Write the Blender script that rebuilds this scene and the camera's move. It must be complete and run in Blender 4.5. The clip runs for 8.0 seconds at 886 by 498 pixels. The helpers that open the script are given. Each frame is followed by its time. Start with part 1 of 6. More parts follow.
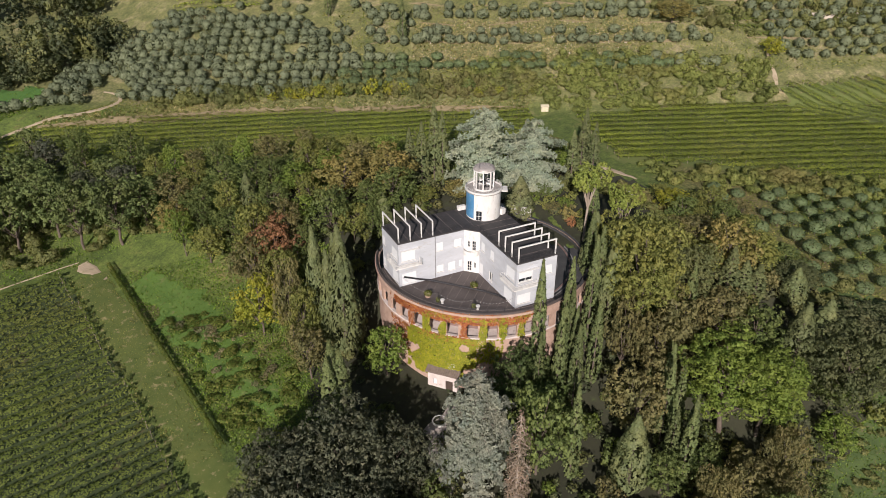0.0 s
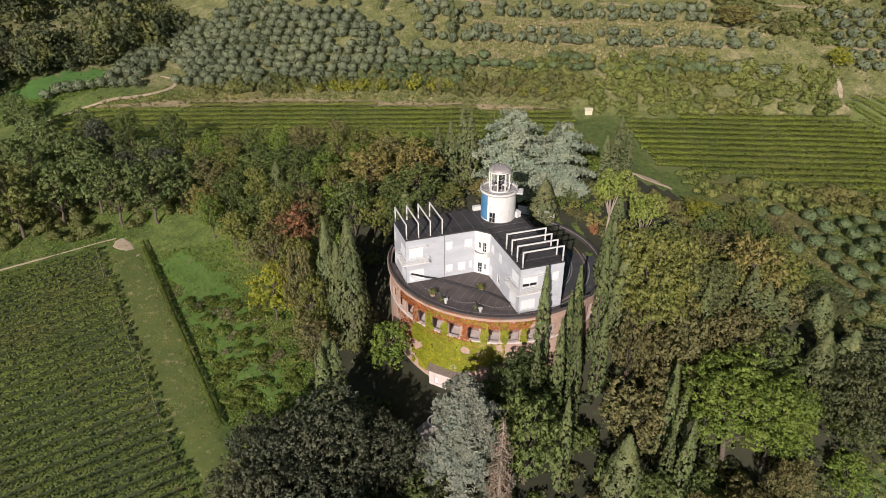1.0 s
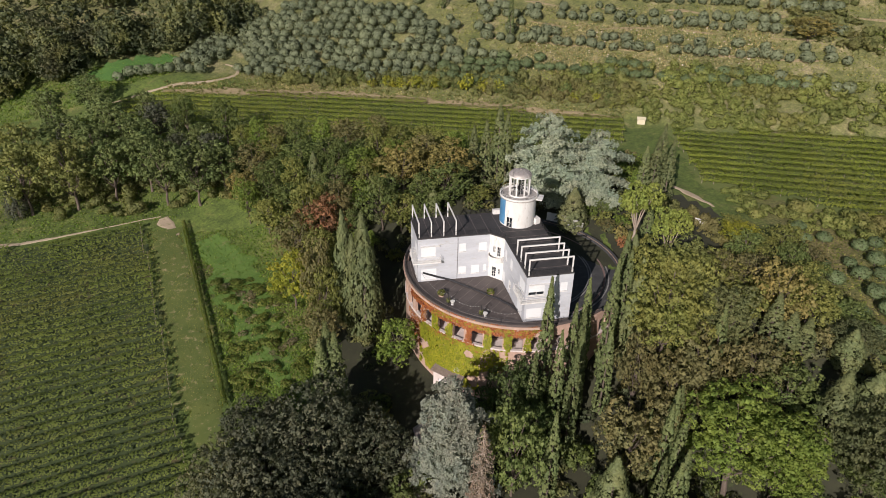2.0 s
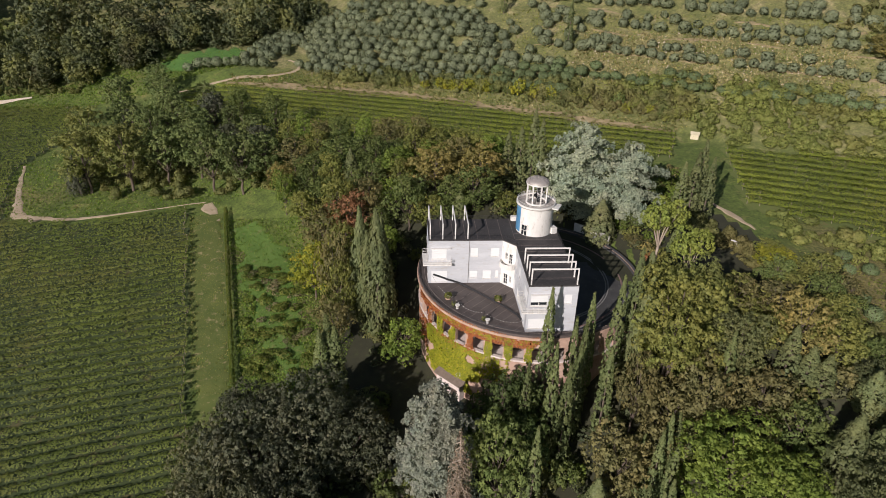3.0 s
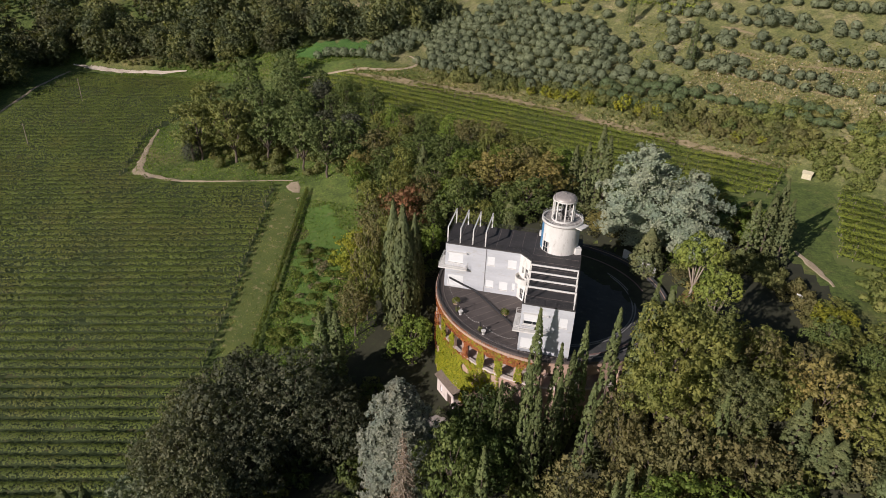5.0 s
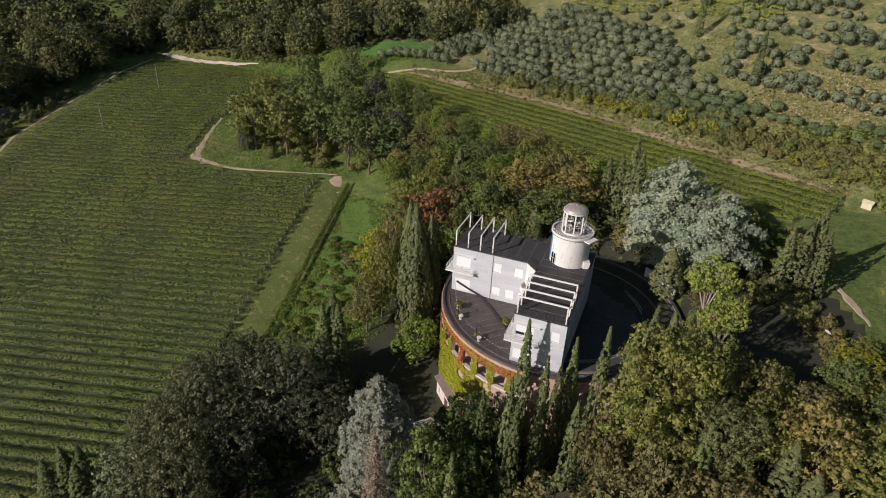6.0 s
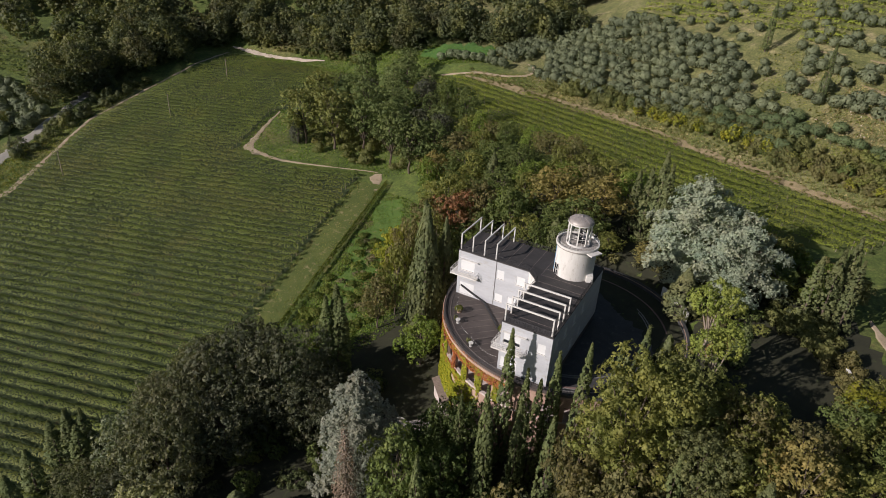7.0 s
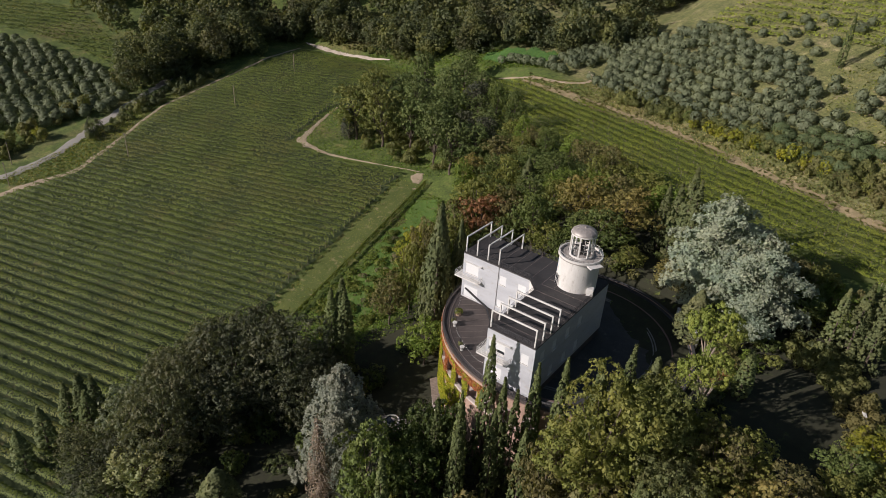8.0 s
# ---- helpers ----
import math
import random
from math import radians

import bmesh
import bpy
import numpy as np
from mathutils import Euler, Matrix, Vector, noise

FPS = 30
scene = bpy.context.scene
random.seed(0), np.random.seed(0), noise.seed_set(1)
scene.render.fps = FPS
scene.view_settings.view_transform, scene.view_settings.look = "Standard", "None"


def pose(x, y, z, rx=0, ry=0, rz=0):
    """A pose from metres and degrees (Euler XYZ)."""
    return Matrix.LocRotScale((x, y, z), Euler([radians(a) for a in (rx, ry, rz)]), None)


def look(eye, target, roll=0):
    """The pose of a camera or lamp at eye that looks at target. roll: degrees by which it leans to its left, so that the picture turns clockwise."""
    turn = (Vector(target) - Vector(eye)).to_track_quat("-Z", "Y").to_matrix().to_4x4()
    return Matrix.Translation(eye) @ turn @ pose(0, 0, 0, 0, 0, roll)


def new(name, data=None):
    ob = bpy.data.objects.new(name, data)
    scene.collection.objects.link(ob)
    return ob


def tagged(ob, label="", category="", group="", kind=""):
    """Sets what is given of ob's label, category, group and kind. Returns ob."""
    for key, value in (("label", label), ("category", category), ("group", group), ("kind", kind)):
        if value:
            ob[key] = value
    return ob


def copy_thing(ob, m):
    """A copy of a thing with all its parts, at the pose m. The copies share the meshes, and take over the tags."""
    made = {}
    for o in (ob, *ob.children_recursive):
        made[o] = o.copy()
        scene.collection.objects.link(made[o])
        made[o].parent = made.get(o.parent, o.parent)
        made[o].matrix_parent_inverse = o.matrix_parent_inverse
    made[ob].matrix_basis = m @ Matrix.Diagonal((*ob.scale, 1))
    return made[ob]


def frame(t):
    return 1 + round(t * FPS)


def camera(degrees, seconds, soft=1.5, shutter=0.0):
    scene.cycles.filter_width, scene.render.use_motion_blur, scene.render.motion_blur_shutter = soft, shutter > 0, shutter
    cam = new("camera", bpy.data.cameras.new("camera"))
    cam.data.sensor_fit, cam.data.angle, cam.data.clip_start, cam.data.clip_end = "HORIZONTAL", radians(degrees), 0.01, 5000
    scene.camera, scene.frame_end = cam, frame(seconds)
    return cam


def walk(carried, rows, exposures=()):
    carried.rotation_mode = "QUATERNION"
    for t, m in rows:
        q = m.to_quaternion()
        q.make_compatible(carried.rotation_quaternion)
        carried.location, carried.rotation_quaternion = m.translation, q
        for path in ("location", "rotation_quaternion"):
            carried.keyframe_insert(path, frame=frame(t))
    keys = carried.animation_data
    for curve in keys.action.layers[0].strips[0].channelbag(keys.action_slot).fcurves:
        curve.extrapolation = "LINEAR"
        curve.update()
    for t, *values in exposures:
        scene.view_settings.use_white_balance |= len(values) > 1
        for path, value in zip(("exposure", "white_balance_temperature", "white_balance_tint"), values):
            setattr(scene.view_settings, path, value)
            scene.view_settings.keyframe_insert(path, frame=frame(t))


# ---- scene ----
cam = camera(66.5, 8.0, soft=0.9)
PATH = [
    (0, (-64.683, -114.79, 84.628), (-63.929, -113.216, 83.652), -0.3),
    (0.5, (-59.089, -116.609, 84.571), (-58.423, -114.999, 83.589), 0.0),
    (1, (-53.297, -118.264, 84.505), (-52.728, -116.618, 83.521), 0.3),
    (1.5, (-47.13, -119.604, 84.42), (-46.668, -117.927, 83.434), 0.7),
    (3, (-27.214, -122.199, 83.984), (-27.093, -120.459, 83.005), 1.5),
    (3.5, (-20.166, -122.375, 83.869), (-20.165, -120.63, 82.892), 1.7),
    (4, (-12.966, -121.834, 83.732), (-13.086, -120.092, 82.756), 2.0),
    (4.5, (-5.804, -120.644, 83.642), (-6.041, -118.915, 82.665), 2.2),
    (6, (15.011, -114.395, 84.113), (14.424, -112.754, 83.132), 3.1),
    (6.5, (21.77, -111.538, 84.232), (21.072, -109.942, 83.25), 3.3),
    (7, (28.306, -108.028, 84.358), (27.501, -106.483, 83.376), 3.5),
    (7.5, (34.599, -103.971, 84.489), (33.689, -102.487, 83.504), 3.7),
    (8, (40.737, -99.551, 84.619), (39.725, -98.136, 83.632), 3.8),
]
walk(cam, [(t, look(eye, target, roll)) for t, eye, target, roll in PATH],
     [(0, 0.3), (1.5, 0.27), (4.5, 0.12), (8, 0.08)])

# ---- light: low autumn sun and clear sky ----
SUN_FROM = Vector((-0.57, -0.82, 0.0)).normalized()
SUN_UP = radians(25.5)
world = bpy.data.worlds.new("sky")
scene.world = world
world.use_nodes = True
sky = world.node_tree.nodes.new("ShaderNodeTexSky")
sky.sky_type = "NISHITA"
sky.sun_disc = False
sky.sun_elevation = SUN_UP
sky.sun_rotation = math.atan2(SUN_FROM.x, SUN_FROM.y)
world.node_tree.nodes["Background"].inputs["Strength"].default_value = 0.05
world.node_tree.links.new(sky.outputs["Color"], world.node_tree.nodes["Background"].inputs["Color"])
sun = new("sun", bpy.data.lights.new("sun", "SUN"))
sun.data.energy = 4.75
sun.data.angle = radians(0.6)
sun.data.color = (1.0, 0.9, 0.872)
sun_at = SUN_FROM * math.cos(SUN_UP) * 300 + Vector((0, 0, 300 * math.sin(SUN_UP)))
sun.matrix_world = look(sun_at, (0, 0, 0))

rnd = random.Random(11)
rs = np.random.RandomState(5)


# ---- materials ----
def material(name, rough=0.8, metal=0.0):
    m = bpy.data.materials.new(name)
    m.use_nodes = True
    b = m.node_tree.nodes["Principled BSDF"]
    b.inputs["Roughness"].default_value = rough
    b.inputs["Metallic"].default_value = metal
    return m, m.node_tree, b


def add(tree, kind, **values):
    n = tree.nodes.new(kind)
    for key, v in values.items():
        if key in n.inputs:
            n.inputs[key].default_value = v
    return n


def ramp(tree, factor, stops):
    n = tree.nodes.new("ShaderNodeValToRGB")
    while len(n.color_ramp.elements) < len(stops):
        n.color_ramp.elements.new(0.5)
    for e, (p, c) in zip(n.color_ramp.elements, stops):
        e.position, e.color = p, (*c, 1)
    tree.links.new(factor, n.inputs["Fac"])
    return n.outputs["Color"]


def mix(tree, f, a, b, how="MIX"):
    n = tree.nodes.new("ShaderNodeMix")
    n.data_type, n.blend_type = "RGBA", how
    for key, v in ((0, f), (6, a), (7, b)):
        if isinstance(v, bpy.types.NodeSocket):
            tree.links.new(v, n.inputs[key])
        else:
            n.inputs[key].default_value = v if key == 0 else (*v, 1)
    return n.outputs[2]


def grain(tree, scale, detail=4.0, where=None, rough=0.6):
    n = add(tree, "ShaderNodeTexNoise", Scale=scale, Detail=detail, Roughness=rough)
    if where is None:
        where = tree.nodes.new("ShaderNodeTexCoord").outputs["Object"]
    tree.links.new(where, n.inputs["Vector"])
    return n.outputs["Fac"]


def bump(tree, b, height, strength=0.4, distance=0.1):
    n = add(tree, "ShaderNodeBump", Strength=strength, Distance=distance)
    tree.links.new(height, n.inputs["Height"])
    tree.links.new(n.outputs["Normal"], b.inputs["Normal"])


def rough_surface(name, dark, light, scale=1.5, fine=14.0, rough=0.85, relief=0.3, spots=None, metal=0.0, stretch=(1, 1, 1)):
    """A worn surface: broad stains between two colours, fine grain and relief; spots: a third colour of sparse stains."""
    m, t, b = material(name, rough, metal)
    place = t.nodes.new("ShaderNodeMapping")
    place.inputs["Scale"].default_value = stretch
    t.links.new(t.nodes.new("ShaderNodeTexCoord").outputs["Object"], place.inputs["Vector"])
    w = place.outputs["Vector"]
    broad, small = grain(t, scale, 5, w), grain(t, fine, 4, w)
    c = ramp(t, broad, [(0.3, dark), (0.7, light)])
    c = mix(t, 0.35, c, ramp(t, small, [(0.25, dark), (0.75, light)]))
    if spots:
        c = mix(t, ramp(t, grain(t, scale * 2.3, 6, w, 0.75), [(0.56, (0, 0, 0)), (0.68, (1, 1, 1))]), c, spots)
    t.links.new(c, b.inputs["Base Color"])
    bump(t, b, small, relief, 0.03)
    return m


def leaves(name, dark, light, third, shine=0.35, by_object=False, patch=None, crowns=False, mottle=0.75):
    """Foliage: each leaf takes its own shade, each clump its own tone; light comes partly through. patch: a colour of broad turning areas."""
    m, t, b = material(name, 0.6)
    geo = t.nodes.new("ShaderNodeNewGeometry")
    c = ramp(t, geo.outputs["Random Per Island"], [(0.0, dark), (0.6, light), (1.0, third)])
    clump = grain(t, 0.55, 3, None, 0.65)
    c = mix(t, mottle, c, ramp(t, clump, [(0.32, (0.72, 0.76, 0.78)), (0.68, (1.28, 1.22, 1.12))]), "MULTIPLY")
    if by_object:
        info = t.nodes.new("ShaderNodeObjectInfo")
        c = mix(t, 1.0, c, info.outputs["Color"], "MULTIPLY")
        c = mix(t, 0.55, c, ramp(t, grain(t, 0.16, 3), [(0.35, (0.82, 0.95, 0.9)), (0.65, (1.2, 1.05, 0.95))]), "MULTIPLY")
        hue = add(t, "ShaderNodeHueSaturation", Hue=0.5, Saturation=1.0, Value=1.0)
        spread = add(t, "ShaderNodeMapRange")
        spread.inputs["To Min"].default_value, spread.inputs["To Max"].default_value = 0.82, 1.16
        t.links.new(info.outputs["Random"], spread.inputs["Value"])
        t.links.new(spread.outputs["Result"], hue.inputs["Value"])
        t.links.new(c, hue.inputs["Color"])
        c = hue.outputs["Color"]
    else:
        far = grain(t, 0.06, 4)
        c = mix(t, 0.6, c, ramp(t, far, [(0.35, (0.6, 0.62, 0.58)), (0.65, (1.2, 1.14, 1.0))]), "MULTIPLY")
        if crowns:
            c = mix(t, 0.9, c, ramp(t, grain(t, 0.13, 2, None, 0.5), [(0.36, (0.5, 0.55, 0.62)), (0.5, (1, 1, 1)), (0.64, (1.5, 1.35, 1.0))]), "MULTIPLY")
        if patch:
            c = mix(t, ramp(t, grain(t, 0.035, 5, None, 0.7), [(0.5, (0, 0, 0)), (0.7, (0.6, 0.6, 0.6))]), c, patch)
    t.links.new(c, b.inputs["Base Color"])
    b.inputs["Specular IOR Level"].default_value = 0.2
    thin = t.nodes.new("ShaderNodeBsdfTranslucent")
    t.links.new(mix(t, 1.0, c, (1.2, 1.25, 0.6), "MULTIPLY"), thin.inputs["Color"])
    both = t.nodes.new("ShaderNodeMixShader")
    both.inputs["Fac"].default_value = shine
    t.links.new(b.outputs["BSDF"], both.inputs[1])
    t.links.new(thin.outputs["BSDF"], both.inputs[2])
    t.links.new(both.outputs["Shader"], t.nodes["Material Output"].inputs["Surface"])
    return m


# foliage in neutral steps, tinted by each tree's own colour
LEAF = leaves("leaf", (1.7, 1.72, 1.62), (2.1, 2.12, 2.0), (2.4, 2.32, 2.1), 0.35, True)
NEEDLE = leaves("needle", (1.45, 1.45, 1.47), (1.85, 1.85, 1.88), (2.15, 2.12, 2.1), 0.2, True)
VINE_LEAF = leaves("vine_leaf", (0.118, 0.156, 0.035), (0.137, 0.178, 0.043), (0.168, 0.2, 0.056), 0.35, patch=(0.18, 0.16, 0.05), mottle=0.4)
PERGOLA_LEAF = leaves("pergola_leaf", (0.2, 0.25, 0.045), (0.245, 0.3, 0.056), (0.3, 0.335, 0.08), 0.35, patch=(0.29, 0.28, 0.065), mottle=0.4)
SHRUB_LEAF = leaves("shrub_leaf", (0.14, 0.16, 0.06), (0.19, 0.212, 0.082), (0.25, 0.25, 0.105), 0.35, patch=(0.22, 0.17, 0.075))
SLOPE_LEAF = leaves("slope_leaf", (0.18, 0.22, 0.066), (0.235, 0.275, 0.085), (0.3, 0.31, 0.115), 0.35, patch=(0.29, 0.23, 0.095))
HEDGE_LEAF = leaves("hedge_leaf", (0.1, 0.145, 0.03), (0.16, 0.21, 0.045), (0.26, 0.25, 0.085), 0.35)
# wood foliage; the extra blue paints distance haze into the leaf colour
WOOD_LEAF = leaves("wood_leaf", (0.112, 0.136, 0.07), (0.132, 0.156, 0.078), (0.155, 0.172, 0.088), 0.3, patch=(0.16, 0.125, 0.065), crowns=True, mottle=0.4)
OLIVE_LEAF = leaves("olive_leaf", (1.6, 1.65, 1.55), (1.85, 1.9, 1.82), (2.1, 2.12, 2.05), 0.2, True, mottle=0.25)
OLIVE_FAR = leaves("olive_far", (0.152, 0.182, 0.112), (0.18, 0.212, 0.132), (0.212, 0.24, 0.155), 0.2, mottle=0.25)
GRASS_BLADE = leaves("grass_blade", (0.13, 0.165, 0.04), (0.21, 0.24, 0.065), (0.38, 0.33, 0.15), 0.4)
MEADOW_BLADE = leaves("meadow_blade", (0.1, 0.175, 0.025), (0.155, 0.25, 0.042), (0.25, 0.28, 0.085), 0.4)
DRY_BLADE = leaves("dry_blade", (0.26, 0.22, 0.11), (0.36, 0.31, 0.17), (0.5, 0.44, 0.28), 0.3)
DRY_BRUSH = leaves("dry_brush", (0.15, 0.14, 0.075), (0.21, 0.19, 0.11), (0.3, 0.26, 0.17), 0.25)
CREEPER_GREEN = leaves("creeper_green", (0.16, 0.19, 0.015), (0.3, 0.32, 0.03), (0.42, 0.37, 0.04), 0.3)
CREEPER_RED = leaves("creeper_red", (0.2, 0.05, 0.025), (0.36, 0.12, 0.05), (0.48, 0.24, 0.07), 0.25)
BARK = rough_surface("bark", (0.06, 0.045, 0.035), (0.16, 0.125, 0.095), 3, 20, 0.9, 0.6, stretch=(1, 1, 0.2))
PALE_BARK = rough_surface("pale_bark", (0.2, 0.15, 0.11), (0.4, 0.34, 0.27), 3, 20, 0.9, 0.5, stretch=(1, 1, 0.25))
WALL_METAL = rough_surface("white_sheet_wall", (0.4, 0.412, 0.435), (0.53, 0.545, 0.57), 0.5, 5, 0.5, 0.12, (0.41, 0.39, 0.36), stretch=(0.35, 0.35, 1.4))
PLASTER = rough_surface("white_plaster", (0.56, 0.54, 0.5), (0.74, 0.73, 0.7), 0.7, 9, 0.8, 0.2, (0.45, 0.42, 0.38), stretch=(1, 1, 0.35))
SHUTTER = rough_surface("white_shutter", (0.57, 0.58, 0.58), (0.68, 0.69, 0.69), 1, 8, 0.5, 0.1, stretch=(0.3, 0.3, 12))
FRAME_WHITE = rough_surface("white_paint", (0.6, 0.585, 0.55), (0.74, 0.73, 0.7), 2, 14, 0.5, 0.15, (0.5, 0.44, 0.36))
BITUMEN = rough_surface("dark_bitumen", (0.028, 0.026, 0.027), (0.06, 0.055, 0.053), 0.5, 7, 0.75, 0.25, (0.09, 0.08, 0.075))
DECK = rough_surface("terrace_bitumen", (0.06, 0.049, 0.045), (0.11, 0.09, 0.082), 0.35, 6, 0.7, 0.25, (0.11, 0.09, 0.08))
# concrete made near-black to stand for the shade behind the villa
PIT_SHADE = rough_surface("shade_dark_concrete", (0.035, 0.035, 0.036), (0.07, 0.07, 0.07), 0.35, 6, 0.8, 0.25, (0.1, 0.1, 0.09))
PIT_RIM = rough_surface("stained_concrete", (0.22, 0.2, 0.18), (0.44, 0.41, 0.38), 0.8, 7, 0.85, 0.3, (0.12, 0.11, 0.1))
LIGHT_SEAM = rough_surface("pale_track", (0.1, 0.1, 0.1), (0.3, 0.29, 0.28), 0.4, 6, 0.8)
SEAM = rough_surface("pale_seam", (0.13, 0.105, 0.095), (0.24, 0.2, 0.18), 2, 10, 0.8)
STONE = rough_surface("pink_stucco", (0.32, 0.2, 0.15), (0.5, 0.36, 0.28), 0.6, 9, 0.9, 0.4, (0.2, 0.14, 0.1))
# stucco darkened to carry the shade inside the recessed gallery
GALLERY_SHADE = rough_surface("shade_dark_stucco", (0.14, 0.09, 0.08), (0.25, 0.17, 0.15), 0.6, 9, 0.9, 0.3)
PINK = rough_surface("pale_stucco", (0.5, 0.42, 0.38), (0.68, 0.6, 0.55), 0.6, 9, 0.9, 0.3, (0.35, 0.28, 0.24))
IRON = rough_surface("dark_iron", (0.03, 0.03, 0.032), (0.07, 0.068, 0.07), 4, 20, 0.55, 0.2, metal=0.6)
BLUE = rough_surface("blue_paint", (0.05, 0.17, 0.32), (0.1, 0.27, 0.45), 0.7, 9, 0.5, 0.1, (0.35, 0.45, 0.5))
DOME = rough_surface("grey_dome", (0.3, 0.27, 0.25), (0.46, 0.42, 0.39), 1, 10, 0.5, 0.2, (0.22, 0.18, 0.15), metal=0.3)
HUTPAINT = rough_surface("pale_yellow_paint", (0.46, 0.41, 0.27), (0.64, 0.58, 0.42), 1, 8, 0.9, 0.2)
DARKWOOD = rough_surface("dark_wood", (0.04, 0.026, 0.02), (0.09, 0.06, 0.045), 3, 20, 0.7, 0.3, stretch=(1, 1, 0.2))
TILE = rough_surface("grey_tile", (0.13, 0.1, 0.08), (0.27, 0.21, 0.17), 2, 10, 0.9, 0.3)
DIRT = rough_surface("pale_dirt", (0.28, 0.215, 0.14), (0.48, 0.39, 0.28), 0.25, 3, 0.95, 0.4, (0.2, 0.19, 0.08))
EARTH = rough_surface("pale_earth", (0.15, 0.125, 0.06), (0.32, 0.25, 0.15), 0.6, 3, 0.95, 0.6, (0.1, 0.11, 0.04))
LIME = rough_surface("limestone", (0.36, 0.29, 0.22), (0.62, 0.55, 0.46), 0.3, 3, 0.95, 0.7, (0.28, 0.2, 0.13))
GRAVEL = rough_surface("grey_gravel", (0.27, 0.235, 0.21), (0.43, 0.38, 0.34), 0.4, 5, 0.95, 0.3, (0.12, 0.12, 0.06))
ROAD = rough_surface("asphalt", (0.22, 0.21, 0.19), (0.36, 0.34, 0.3), 0.3, 5, 0.9, 0.2)
GLASS, _t, _b = material("dark_glass", 0.08)
_b.inputs["Base Color"].default_value = (0.02, 0.024, 0.028, 1)


def land_material():
    m, t, b = material("land", 0.95)
    w = t.nodes.new("ShaderNodeTexCoord").outputs["Object"]
    big, mid, small = grain(t, 0.022, 5, w), grain(t, 0.16, 6, w, 0.7), grain(t, 1.6, 5, w, 0.7)
    green = ramp(t, mid, [(0.3, (0.055, 0.09, 0.016)), (0.7, (0.14, 0.19, 0.04))])
    dry = ramp(t, small, [(0.3, (0.13, 0.11, 0.045)), (0.7, (0.27, 0.22, 0.1))])
    c = mix(t, ramp(t, big, [(0.54, (0, 0, 0)), (0.7, (0.8, 0.8, 0.8))]), green, dry)
    c = mix(t, ramp(t, mid, [(0.55, (0, 0, 0)), (0.72, (0.8, 0.8, 0.8))]), c, dry)
    # the olive hill is dry and stony, the low meadows greener
    xyz = t.nodes.new("ShaderNodeSeparateXYZ")
    t.links.new(w, xyz.inputs["Vector"])
    up = add(t, "ShaderNodeMath")
    up.operation = "MULTIPLY_ADD"
    up.inputs[1].default_value = 0.49
    t.links.new(xyz.outputs["X"], up.inputs[0])
    t.links.new(xyz.outputs["Y"], up.inputs[2])
    hill = add(t, "ShaderNodeMapRange")
    hill.inputs["From Min"].default_value, hill.inputs["From Max"].default_value = 97, 108
    hill.inputs["To Max"].default_value = 0.75
    t.links.new(up.outputs["Value"], hill.inputs["Value"])
    stony = ramp(t, mid, [(0.3, (0.1, 0.12, 0.04)), (0.52, (0.19, 0.185, 0.08)), (0.72, (0.38, 0.32, 0.21))])
    c = mix(t, hill.outputs["Result"], c, stony)
    c = mix(t, 0.8, c, ramp(t, small, [(0.3, (0.4, 0.42, 0.4)), (0.7, (1.45, 1.4, 1.35))]), "MULTIPLY")
    c = mix(t, 0.7, c, ramp(t, grain(t, 0.5, 6, w, 0.75), [(0.35, (0.5, 0.52, 0.48)), (0.65, (1.35, 1.3, 1.2))]), "MULTIPLY")
    t.links.new(c, b.inputs["Base Color"])
    bump(t, b, small, 0.8, 0.25)
    return m


LAND = land_material()
LANE = rough_surface("mown_grass", (0.062, 0.095, 0.017), (0.122, 0.14, 0.032), 0.25, 5, 0.95, 0.4, (0.32, 0.26, 0.13))
MEADOW_SOIL = rough_surface("meadow_grass_ground", (0.06, 0.12, 0.018), (0.12, 0.2, 0.035), 0.2, 4, 0.95, 0.5, (0.16, 0.17, 0.06))
# leaf litter, with the trees' shade put into its near-black colour
SHADE_SOIL = rough_surface("shade_dark_litter", (0.02, 0.022, 0.011), (0.044, 0.044, 0.022), 0.3, 4, 0.95, 0.6, (0.05, 0.065, 0.02))
VINE_SOIL = rough_surface("vineyard_soil", (0.032, 0.05, 0.014), (0.062, 0.082, 0.026), 0.12, 3, 0.95, 0.5, (0.1, 0.085, 0.035))
PERGOLA_SOIL = rough_surface("shaded_grass", (0.08, 0.11, 0.026), (0.15, 0.175, 0.048), 0.12, 3, 0.95, 0.5, (0.15, 0.13, 0.05))
BRUSH = rough_surface("rough_grass", (0.03, 0.052, 0.012), (0.075, 0.11, 0.03), 0.3, 5, 0.95, 0.5, (0.12, 0.1, 0.05))
LAWN = rough_surface("bright_grass", (0.05, 0.125, 0.022), (0.085, 0.18, 0.034), 0.2, 4, 0.95, 0.3)


